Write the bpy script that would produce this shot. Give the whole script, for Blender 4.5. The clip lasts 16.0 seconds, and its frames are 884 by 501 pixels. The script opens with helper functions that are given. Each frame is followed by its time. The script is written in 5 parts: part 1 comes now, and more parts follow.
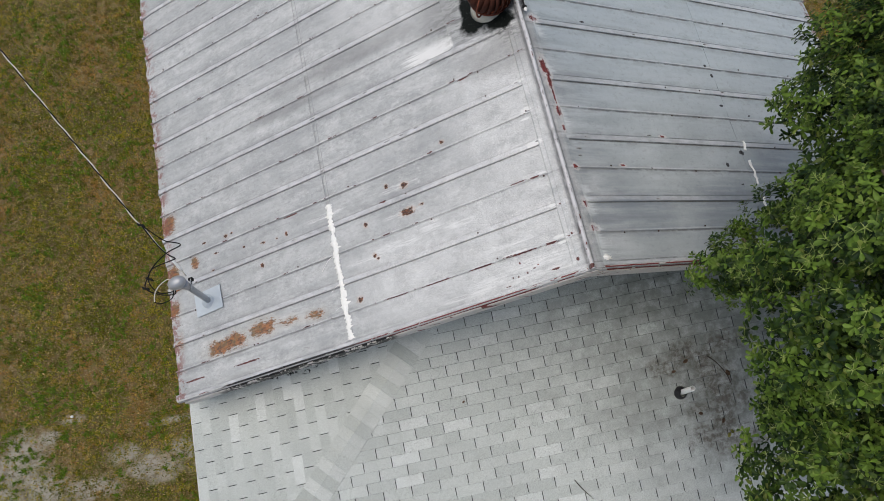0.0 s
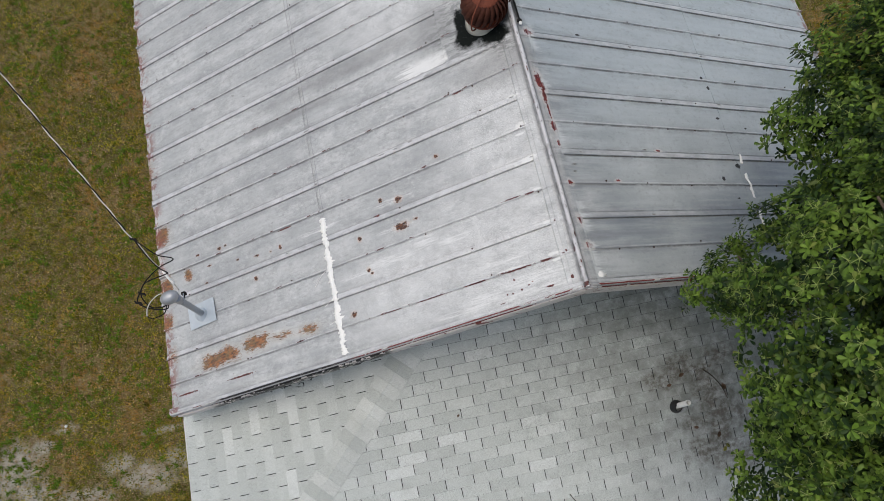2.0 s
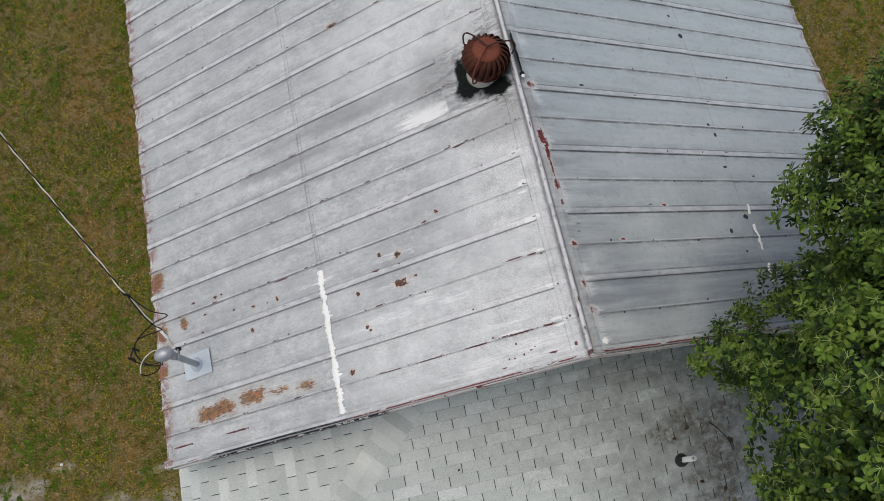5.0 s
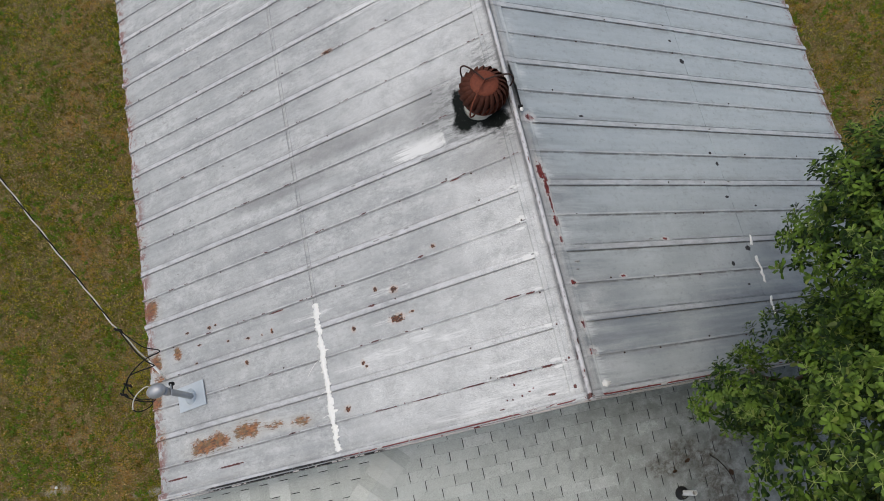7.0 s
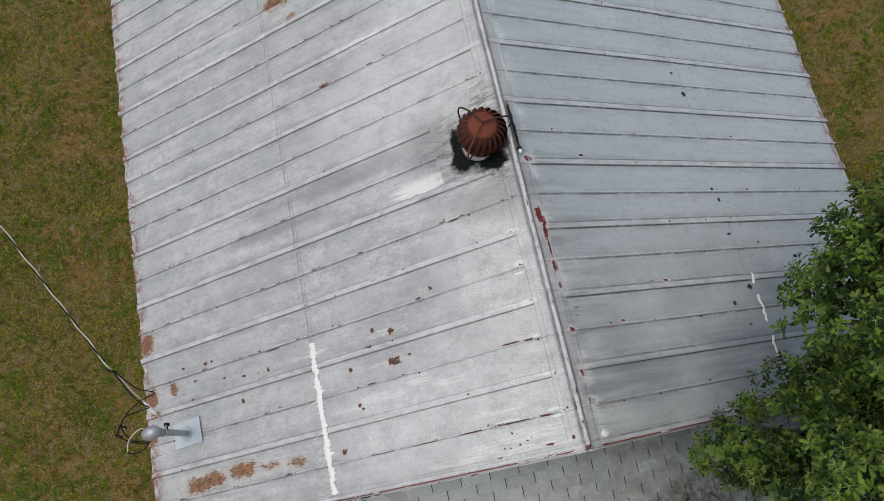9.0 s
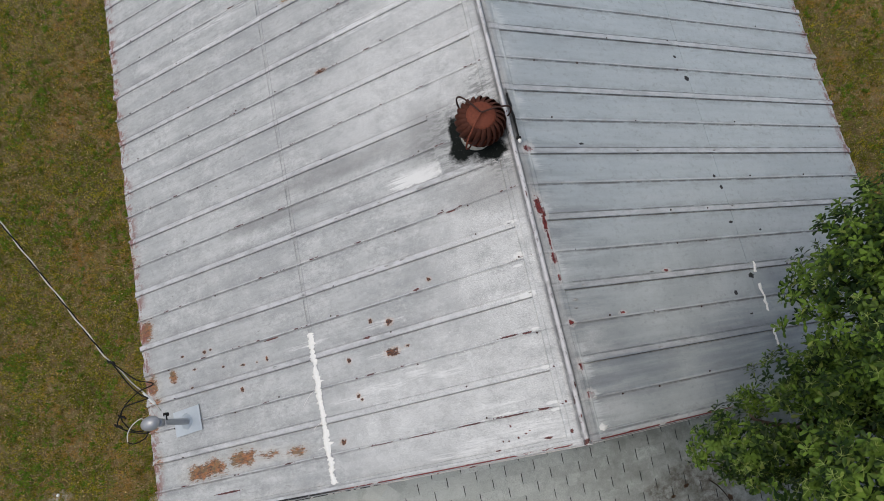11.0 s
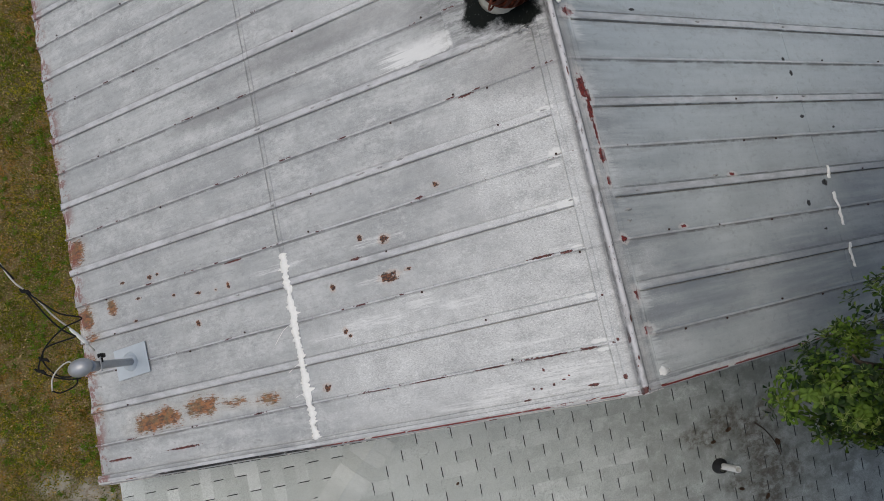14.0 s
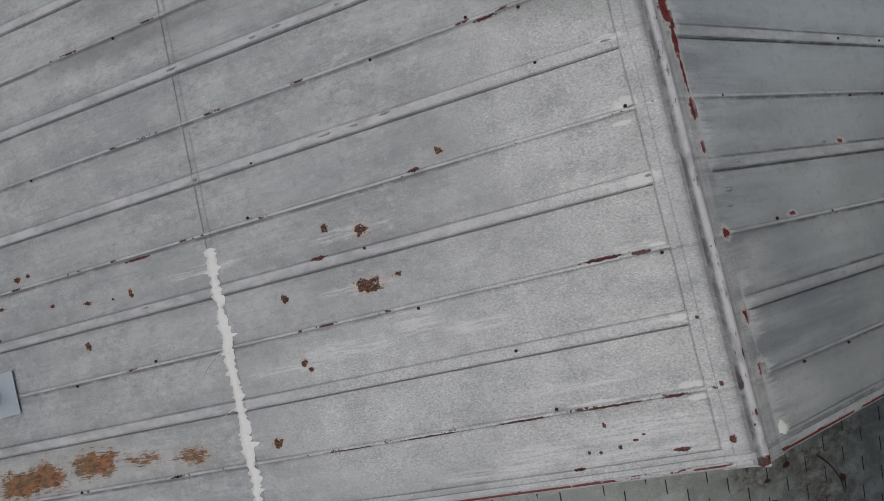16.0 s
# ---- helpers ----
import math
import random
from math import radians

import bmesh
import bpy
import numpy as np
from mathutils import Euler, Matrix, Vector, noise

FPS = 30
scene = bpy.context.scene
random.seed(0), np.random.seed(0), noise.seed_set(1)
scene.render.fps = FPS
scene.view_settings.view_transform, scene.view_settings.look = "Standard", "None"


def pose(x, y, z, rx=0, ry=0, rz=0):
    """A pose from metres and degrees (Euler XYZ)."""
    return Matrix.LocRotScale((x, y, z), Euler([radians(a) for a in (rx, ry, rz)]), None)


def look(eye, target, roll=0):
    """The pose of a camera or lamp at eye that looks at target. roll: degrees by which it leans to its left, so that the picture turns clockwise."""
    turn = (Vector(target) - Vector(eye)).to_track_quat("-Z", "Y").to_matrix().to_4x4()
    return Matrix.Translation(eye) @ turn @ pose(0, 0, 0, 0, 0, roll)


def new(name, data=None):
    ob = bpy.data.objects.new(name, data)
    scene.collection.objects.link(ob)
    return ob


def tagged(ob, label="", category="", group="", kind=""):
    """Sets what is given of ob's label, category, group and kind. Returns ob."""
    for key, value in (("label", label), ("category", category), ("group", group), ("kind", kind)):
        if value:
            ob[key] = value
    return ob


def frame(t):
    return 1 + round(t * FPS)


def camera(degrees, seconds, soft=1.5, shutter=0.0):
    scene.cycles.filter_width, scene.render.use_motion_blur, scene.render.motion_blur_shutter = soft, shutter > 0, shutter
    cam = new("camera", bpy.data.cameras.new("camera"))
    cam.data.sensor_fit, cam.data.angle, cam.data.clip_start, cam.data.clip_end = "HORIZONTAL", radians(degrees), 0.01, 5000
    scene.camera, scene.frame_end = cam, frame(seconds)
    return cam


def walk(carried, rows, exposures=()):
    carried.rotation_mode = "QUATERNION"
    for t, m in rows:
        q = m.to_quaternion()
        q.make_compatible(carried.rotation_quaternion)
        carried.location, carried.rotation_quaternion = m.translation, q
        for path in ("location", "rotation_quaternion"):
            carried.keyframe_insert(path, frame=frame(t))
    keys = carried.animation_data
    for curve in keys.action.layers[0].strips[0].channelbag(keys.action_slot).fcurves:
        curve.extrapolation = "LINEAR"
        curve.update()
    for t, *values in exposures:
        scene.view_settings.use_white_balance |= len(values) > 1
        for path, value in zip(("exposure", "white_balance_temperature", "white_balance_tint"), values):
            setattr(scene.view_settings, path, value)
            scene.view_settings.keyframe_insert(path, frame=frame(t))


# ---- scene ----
cam = camera(62.0, 16.0, soft=0.75)
ZR = 4.83                       # height of the ridge over the lawn
PITCH = radians(27.18)          # slope of the metal roof
SEAM = 2.405                    # cross joint of the sheets, down from the ridge
CP, SP, TP = math.cos(PITCH), math.sin(PITCH), math.tan(PITCH)
# seconds, eye from the near end of the ridge, turn
ROWS = [
    (0, -1.5533, -1.4493, 5.889, 17.782, 0.278, -11.938),
    (0.5, -1.5058, -1.4526, 5.8889, 17.703, 0.409, -11.905),
    (1, -1.4913, -1.4301, 5.8894, 17.679, 0.356, -11.89),
    (1.5, -1.482, -1.393, 5.8862, 17.747, 0.324, -11.9),
    (2, -1.4778, -1.2949, 5.8989, 17.616, 0.166, -11.917),
    (2.5, -1.4604, -1.1585, 5.9227, 17.434, 0.082, -11.958),
    (3, -1.4237, -1.0407, 5.9288, 17.296, 0.202, -11.875),
    (3.5, -1.4155, -0.9521, 5.9218, 17.365, 0.198, -11.814),
    (4, -1.3912, -0.8694, 5.9173, 17.355, 0.286, -11.776),
    (6.5, -1.2628, -0.454, 5.8927, 17.005, 0.309, -11.803),
    (7, -1.2311, -0.3399, 5.9047, 16.862, 0.31, -11.785),
    (7.5, -1.1796, -0.2236, 5.9116, 16.741, 0.353, -11.771),
    (8, -1.1428, -0.0929, 5.9325, 16.438, 0.443, -11.794),
    (8.5, -1.1169, -0.0057, 5.9419, 16.439, 0.489, -11.684),
    (9, -1.0997, 0.0667, 5.9455, 16.513, 0.494, -11.673),
    (11.3, -1.0191, 0.2631, 5.935, 13.999, 0.723, -11.715),
    (11.5, -1.0191, 0.2631, 5.935, 13.999, 0.723, -11.715),
    (12, -1.0232, 0.2621, 5.9475, 10.624, 0.77, -11.704),
    (12.5, -1.0433, 0.2634, 5.9412, 7.771, 0.792, -11.74),
    (12.8, -1.0433, 0.2634, 5.9412, 7.771, 0.792, -11.74),
    (13, -1.0110, 0.2798, 5.7765, 7.778, 1.180, -11.599),
    (13.5, -1.1521, 0.3941, 5.0729, 7.955, -0.193, -11.936),
    (14, -1.3206, 0.5040, 4.5109, 8.054, -2.064, -12.215),
    (14.5, -1.4918, 0.6071, 4.1032, 8.056, -4.537, -12.528),
    (15, -1.5133, 0.7059, 3.6749, 7.631, -5.299, -12.557),
    (15.5, -1.5149, 0.7994, 3.2522, 6.947, -6.088, -12.703),
    (16, -1.5256, 0.8970, 2.9068, 6.000, -7.154, -12.880),
]
walk(cam, [(t, pose(x, y, z + ZR, rx, ry, rz)) for t, x, y, z, rx, ry, rz in ROWS],
     exposures=[(t, e, 6850, 7) for t, e in ((0.0, 0.0), (4.0, -0.03), (7.0, -0.08), (9.0, -0.11), (12.8, -0.12), (13.5, -0.21), (14.5, -0.46), (15.2, -0.66), (16.0, -0.81))])

# ---- sky and sun: bright overcast ----
world = bpy.data.worlds.new("sky")
scene.world = world
world.use_nodes = True
sky = world.node_tree.nodes.new("ShaderNodeTexSky")
sky.sky_type, sky.sun_disc = "NISHITA", False
sky.sun_elevation, sky.sun_rotation = radians(75), radians(-84)
sky.air_density, sky.dust_density, sky.ozone_density = 1.0, 3.0, 1.0
background = world.node_tree.nodes["Background"]
background.inputs["Strength"].default_value = 0.145
world.node_tree.links.new(sky.outputs[0], background.inputs["Color"])
sun = new("sun", bpy.data.lights.new("sun", "SUN"))
sun.data.energy, sun.data.angle, sun.data.color = 1.35, radians(50), (1.0, 0.965, 0.92)
sun.matrix_world = look((-2.6, 0.3, 10.0), (0, 0, 0))


# ---- material helpers ----
class Nodes:
    """A small helper to wire a node material."""

    def __init__(self, name):
        self.mat = bpy.data.materials.new(name)
        self.mat.use_nodes = True
        self.tree = self.mat.node_tree
        self.bsdf = self.tree.nodes["Principled BSDF"]
        self.where = self.tree.nodes.new("ShaderNodeNewGeometry").outputs["Position"]

    def put(self, socket, value):
        if isinstance(value, bpy.types.NodeSocket):
            self.tree.links.new(value, socket)
        elif isinstance(value, tuple) and len(value) == 3 and socket.type == "RGBA":
            socket.default_value = (*value, 1)
        else:
            socket.default_value = value

    def math(self, op, a, b=0.0, c=0.0):
        n = self.tree.nodes.new("ShaderNodeMath")
        n.operation = op
        for s, v in zip(n.inputs, (a, b, c)):
            self.put(s, v)
        return n.outputs[0]

    def vec(self, op, a, b=(0, 0, 0), c=(0, 0, 0)):
        n = self.tree.nodes.new("ShaderNodeVectorMath")
        n.operation = op
        for s, v in zip(n.inputs, (a, b, c)):
            self.put(s, v)
        return n.outputs["Value"] if op == "LENGTH" else n.outputs[0]

    def noise(self, scale, detail=4.0, rough=0.55, stretch=(1, 1, 1), off=0.0):
        n = self.tree.nodes.new("ShaderNodeTexNoise")
        self.put(n.inputs["Vector"], self.vec("MULTIPLY_ADD", self.where, stretch, (off, off * 0.7, off * 1.3)))
        n.inputs["Scale"].default_value, n.inputs["Detail"].default_value, n.inputs["Roughness"].default_value = scale, detail, rough
        return n.outputs[0]

    def step(self, value, low, high, to_low=0.0, to_high=1.0):
        n = self.tree.nodes.new("ShaderNodeMapRange")
        n.interpolation_type = "SMOOTHSTEP"
        for s, v in zip(n.inputs, (value, low, high, to_low, to_high)):
            self.put(s, v)
        return n.outputs[0]

    def mix(self, fac, a, b, blend="MIX"):
        n = self.tree.nodes.new("ShaderNodeMix")
        n.data_type, n.blend_type = "RGBA", blend
        self.put(n.inputs["Factor"], fac), self.put(n.inputs[6], a), self.put(n.inputs[7], b)
        return n.outputs[2]

    def random(self):
        return self.tree.nodes.new("ShaderNodeObjectInfo").outputs["Random"]

    def island(self):
        return self.tree.nodes.new("ShaderNodeNewGeometry").outputs["Random Per Island"]

    def blobs(self, spots, wobble, scale, reach=1.0, soft=0.12):
        """A ragged mask round spots of (x, y, half width, half length)."""
        near = None
        for x, y, rx, ry in spots:
            d = self.vec("LENGTH", self.vec("MULTIPLY_ADD", self.where, (1 / rx, 1 / ry, 0), (-x / rx, -y / ry, 0)))
            near = d if near is None else self.math("MINIMUM", near, d)
        wild = self.math("MULTIPLY_ADD", self.noise(scale, 5.0, 0.65, off=3.1), wobble * 2, -wobble)
        return self.step(self.math("ADD", near, wild), reach + soft, reach - soft)

    def done(self, color, rough=0.6, metal=0.0, bump=None, height=0.002, spec=0.5):
        self.put(self.bsdf.inputs["Base Color"], color)
        self.put(self.bsdf.inputs["Roughness"], rough)
        self.put(self.bsdf.inputs["Metallic"], metal)
        self.put(self.bsdf.inputs["Specular IOR Level"], spec)
        if bump is not None:
            n = self.tree.nodes.new("ShaderNodeBump")
            n.inputs["Distance"].default_value = height
            self.put(n.inputs["Height"], bump)
            self.tree.links.new(n.outputs[0], self.bsdf.inputs["Normal"])
        return self.mat


def plain(name, color, rough=0.6, metal=0.0, grain=30.0, amount=0.25, spec=0.5):
    """A surface of one colour with grain and stains."""
    g = Nodes(name)
    dark = tuple(c * (1 - amount) for c in color)
    light = tuple(min(1, c * (1 + amount * 0.6)) for c in color)
    c = g.mix(g.noise(grain, 5), dark, light)
    c = g.mix(g.math("MULTIPLY", g.step(g.noise(grain * 0.15, 3), 0.5, 0.75), 0.4), c, dark)
    return g.done(c, rough, metal, g.noise(grain * 2, 3), 0.001, spec)


def on_left(s, y, rs, ry):
    """A spot on the left slope: s metres down from the ridge."""
    return (-s * CP, y, rs * CP, ry)


def on_right(s, y, rs, ry):
    return (s * CP, y, rs * CP, ry)


def roof_paint():
    """Weathered silver roof coating over galvanised sheet, with rust, tar and streaks."""
    g = Nodes("weathered_roof_coating")
    streak = g.noise(1.0, 6, 0.6, (0.9, 11.0, 0.9))
    blotch = g.noise(1.6, 5, 0.6, off=4.0)
    speck = g.noise(105.0, 6, 0.75)
    worn = g.noise(5.5, 6, 0.7, (1, 1.6, 1), off=9.0)
    side = g.tree.nodes.new("ShaderNodeSeparateXYZ")
    g.put(side.inputs[0], g.where)
    # the left slope has the coarser coat
    coat = g.math("MULTIPLY", g.step(side.outputs[0], 0.1, -0.1, 0.2, 0.75), g.step(g.noise(1.9, 4, 0.6, off=44), 0.38, 0.62, 0.42, 1.0))
    c = g.mix(g.step(blotch, 0.3, 0.7), (0.372, 0.384, 0.385), (0.492, 0.503, 0.504))
    # right slope paler and bluer away from the tree: sky light painted in
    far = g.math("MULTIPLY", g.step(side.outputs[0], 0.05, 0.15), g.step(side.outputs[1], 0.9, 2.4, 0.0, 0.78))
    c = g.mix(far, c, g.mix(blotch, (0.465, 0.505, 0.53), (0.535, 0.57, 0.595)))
    c = g.mix(g.math("MULTIPLY", g.step(streak, 0.42, 0.72), g.step(side.outputs[0], -0.1, 0.1, 0.45, 0.22)), c, (0.29, 0.30, 0.315))
    c = g.mix(g.math("MULTIPLY", g.step(streak, 0.5, 0.28), 0.35), c, (0.55, 0.555, 0.56))
    c = g.mix(g.math("MULTIPLY", g.math("MULTIPLY", g.step(speck, 0.5, 0.62), coat), 0.3), c, (0.70, 0.70, 0.70))
    c = g.mix(g.math("MULTIPLY", g.math("MULTIPLY", g.step(speck, 0.48, 0.36), coat), 0.35), c, (0.17, 0.17, 0.175))
    mottle = g.noise(24.0, 7, 0.8, (1.0, 1.5, 1.0), off=101)
    c = g.mix(g.math("MULTIPLY", g.math("MULTIPLY", g.step(mottle, 0.50, 0.66), coat), 0.62), c, (0.21, 0.212, 0.215))
    c = g.mix(g.math("MULTIPLY", g.math("MULTIPLY", g.step(mottle, 0.47, 0.33), coat), 0.7), c, (0.70, 0.70, 0.69))
    patch = g.noise(5.0, 7, 0.78, (1.0, 1.6, 1.0), off=141)
    c = g.mix(g.math("MULTIPLY", g.math("MULTIPLY", g.step(patch, 0.50, 0.60), coat), 0.5), c, (0.26, 0.263, 0.27))
    c = g.mix(g.math("MULTIPLY", g.math("MULTIPLY", g.step(patch, 0.48, 0.39), coat), 0.5), c, (0.64, 0.64, 0.635))
    grime = g.noise(16.0, 6, 0.7, (1, 1.3, 1), off=15.0)
    c = g.mix(g.math("MULTIPLY", g.step(grime, 0.52, 0.7), 0.4), c, (0.24, 0.24, 0.24))
    c = g.mix(g.math("MULTIPLY", g.step(g.noise(3.0, 5, 0.6, (1.2, 26.0, 1.2), off=21.0), 0.55, 0.7), g.step(side.outputs[0], 0.1, -0.1, 0.10, 0.28)), c, (0.23, 0.23, 0.235))
    # each sheet has weathered a little differently
    c = g.mix(g.math("MULTIPLY", g.random(), 0.16), c, (0.28, 0.285, 0.29))
    # right slope tinted cooler and darker: its dimmer light put into the colour
    c = g.mix(g.step(side.outputs[0], 0.05, 0.12), c, g.mix(1.0, c, (0.915, 0.965, 0.985), "MULTIPLY"))
    # dark lines along the ribs: shade of their steep edges painted in
    sep = g.tree.nodes.new("ShaderNodeSeparateXYZ")
    g.put(sep.inputs[0], g.where)
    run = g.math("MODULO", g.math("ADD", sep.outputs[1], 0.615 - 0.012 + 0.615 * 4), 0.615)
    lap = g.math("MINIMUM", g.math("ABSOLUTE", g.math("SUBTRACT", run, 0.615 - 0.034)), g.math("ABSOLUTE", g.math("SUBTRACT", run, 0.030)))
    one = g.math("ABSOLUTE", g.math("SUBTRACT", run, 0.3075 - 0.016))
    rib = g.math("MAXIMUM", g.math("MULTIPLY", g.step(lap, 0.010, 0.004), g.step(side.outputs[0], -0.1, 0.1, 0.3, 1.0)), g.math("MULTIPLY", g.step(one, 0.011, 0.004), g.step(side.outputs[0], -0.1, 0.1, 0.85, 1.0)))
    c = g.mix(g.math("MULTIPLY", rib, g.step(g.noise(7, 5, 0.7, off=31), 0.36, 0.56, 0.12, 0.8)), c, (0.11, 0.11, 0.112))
    # highlight on the rib crowns, painted as a broken pale strip
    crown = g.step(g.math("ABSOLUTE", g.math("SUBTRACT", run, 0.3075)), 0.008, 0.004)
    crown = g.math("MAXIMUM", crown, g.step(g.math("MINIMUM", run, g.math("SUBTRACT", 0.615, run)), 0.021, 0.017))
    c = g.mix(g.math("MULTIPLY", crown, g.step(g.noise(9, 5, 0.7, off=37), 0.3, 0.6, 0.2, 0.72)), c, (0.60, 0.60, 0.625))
    # patchy shading of the sheet next to each rib, put into the colour
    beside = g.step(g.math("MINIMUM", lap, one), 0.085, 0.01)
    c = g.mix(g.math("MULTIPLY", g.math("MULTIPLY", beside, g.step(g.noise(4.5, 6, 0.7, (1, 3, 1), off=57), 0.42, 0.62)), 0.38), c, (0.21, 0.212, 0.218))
    # whiter coat along the near upper part of the left slope, worn through in small flakes
    zone = g.blobs([on_left(0.6, 0.5, 1.0, 0.8), on_left(0.35, 1.6, 0.6, 0.9), on_left(0.9, 3.5, 1.0, 0.6), on_left(1.5, 0.5, 0.8, 0.5), on_left(0.5, 4.6, 0.6, 0.9)], 0.5, 2.2, 0.9, 0.55)
    c = g.mix(g.math("MULTIPLY", zone, g.step(worn, 0.3, 0.55, 0.2, 0.7)), c, (0.605, 0.61, 0.61))
    flake = g.math("ADD", g.noise(95.0, 5, 0.75, (0.8, 1.5, 1), off=81), g.math("MULTIPLY", g.noise(6.5, 6, 0.7, off=83), 0.32))
    c = g.mix(g.math("MULTIPLY", g.math("MULTIPLY", zone, g.step(flake, 0.69, 0.735)), 0.55), c, (0.255, 0.258, 0.262))
    c = g.mix(g.math("MULTIPLY", g.math("MULTIPLY", zone, g.step(flake, 0.60, 0.53)), 0.7), c, (0.76, 0.76, 0.75))
    spots = [on_left(1.62, 1.36, 0.26, 0.035), on_left(1.62, 1.08, 0.22, 0.035), on_left(1.75, 0.80, 0.3, 0.05), on_left(1.35, 0.85, 0.14, 0.1),
             on_left(2.1, 0.76, 0.22, 0.03), on_left(0.45, 0.2, 0.4, 0.06), on_left(2.5, 1.37, 0.3, 0.03), on_left(0.9, 0.15, 0.25, 0.05),
             on_left(0.28, 1.26, 0.16, 0.04), on_left(0.26, 0.96, 0.12, 0.03), on_left(0.26, 1.57, 0.15, 0.04), on_left(0.27, 0.65, 0.1, 0.03), on_left(0.5, 0.09, 0.5, 0.04), on_left(1.1, 0.1, 0.4, 0.03), on_left(1.05, 0.78, 0.2, 0.03), on_left(0.7, 0.42, 0.3, 0.025), on_left(3.0, 5.2, 0.8, 0.06), on_left(3.1, 4.95, 0.8, 0.04), on_left(1.2, 4.3, 0.5, 0.1)]
    c = g.mix(g.math("MULTIPLY", g.math("MULTIPLY", g.blobs(spots, 0.8, 12.0, 0.85, 0.35), g.step(g.noise(5.0, 6, 0.75, (0.9, 13.0, 0.9), off=121), 0.42, 0.58)), 0.55), c, (0.75, 0.75, 0.745))
    # thick daubs of white sealant where the ribs meet the ridge cap
    spots = [on_left(0.20, 1.24, 0.08, 0.035), on_left(0.19, 1.58, 0.05, 0.03), on_left(0.21, 1.50, 0.05, 0.012), on_left(0.19, 0.95, 0.05, 0.016), on_left(0.19, 0.63, 0.04, 0.014), on_left(0.20, 0.345, 0.06, 0.014), on_left(0.19, 0.29, 0.05, 0.012), on_left(0.19, 1.88, 0.07, 0.02), on_left(0.6, 0.335, 0.12, 0.012)]
    c = g.mix(g.math("MULTIPLY", g.blobs(spots, 0.9, 22.0, 0.9, 0.2), 0.8), c, (0.72, 0.72, 0.71))
    # a freshly painted rectangle beside the flashing, brushed out down the slope
    fade = g.step(side.outputs[0], -1.75 * CP, -0.80 * CP)
    bristle = g.noise(3.0, 6, 0.7, (0.8, 26.0, 0.8), off=71)
    brushed = g.step(g.math("ADD", fade, g.math("MULTIPLY_ADD", bristle, 1.5, -0.75)), 0.46, 0.72)
    ragged = g.math("MULTIPLY_ADD", g.noise(12.0, 5, 0.7, off=73), 0.08, -0.04)
    brushed = g.math("MULTIPLY", brushed, g.step(g.math("ADD", side.outputs[0], g.math("MULTIPLY", ragged, 0.5)), -0.70 * CP, -0.73 * CP))
    across = g.math("ADD", side.outputs[1], ragged)
    brushed = g.math("MULTIPLY", brushed, g.math("MULTIPLY", g.step(across, 2.495, 2.515), g.step(across, 2.69, 2.60)))
    c = g.mix(g.math("MULTIPLY", brushed, 0.74), c, (0.78, 0.78, 0.77))
    # grey dirt washed down from the ridge
    x = g.tree.nodes.new("ShaderNodeSeparateXYZ")
    g.put(x.inputs[0], g.where)
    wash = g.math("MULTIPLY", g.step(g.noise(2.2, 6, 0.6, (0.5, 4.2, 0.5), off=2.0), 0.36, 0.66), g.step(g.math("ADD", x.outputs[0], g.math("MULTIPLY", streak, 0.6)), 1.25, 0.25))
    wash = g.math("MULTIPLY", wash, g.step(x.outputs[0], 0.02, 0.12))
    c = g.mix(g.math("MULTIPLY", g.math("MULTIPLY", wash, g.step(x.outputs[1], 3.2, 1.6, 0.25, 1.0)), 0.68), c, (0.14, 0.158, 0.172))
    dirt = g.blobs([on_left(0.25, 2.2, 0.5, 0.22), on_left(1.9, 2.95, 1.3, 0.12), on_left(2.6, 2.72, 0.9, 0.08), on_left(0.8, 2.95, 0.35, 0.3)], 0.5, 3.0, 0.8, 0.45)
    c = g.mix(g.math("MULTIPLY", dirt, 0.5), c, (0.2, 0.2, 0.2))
    # bluish dark patches: the tree's shade painted in, with some moisture
    damp_shade = g.blobs([on_right(2.1, 0.42, 0.95, 0.50), on_right(0.7, 0.5, 0.6, 0.3), on_right(2.9, 0.9, 0.5, 0.5)], 0.4, 2.0, 0.8, 0.5)
    c = g.mix(g.math("MULTIPLY", damp_shade, g.step(streak, 0.36, 0.6, 0.25, 0.6)), c, (0.15, 0.175, 0.21))
    brush = g.blobs([on_left(0.42, 2.78, 0.5, 0.42), on_left(0.12, 2.55, 0.2, 0.35), on_left(0.15, 3.05, 0.2, 0.35)], 0.4, 5.0, 0.8, 0.4)
    brush = g.math("MULTIPLY", brush, g.step(g.noise(9, 6, 0.75, (1.0, 3.0, 1.0), off=66), 0.46, 0.58))
    c = g.mix(g.math("MULTIPLY", brush, 0.7), c, (0.13, 0.135, 0.135))
    tar = g.blobs([on_left(0.45, 2.66, 0.17, 0.17), on_left(0.22, 2.58, 0.22, 0.16), on_left(0.06, 2.75, 0.1, 0.22), on_right(0.060, 2.80, 0.035, 0.30), on_left(0.5, 2.85, 0.08, 0.16), on_left(0.30, 2.72, 0.26, 0.22)], 0.7, 9.0, 0.80, 0.24)
    c = g.mix(g.math("MULTIPLY", tar, g.step(g.noise(38, 4, 0.7), 0.3, 0.42, 0.9, 1.0)), c, (0.008, 0.010, 0.009))
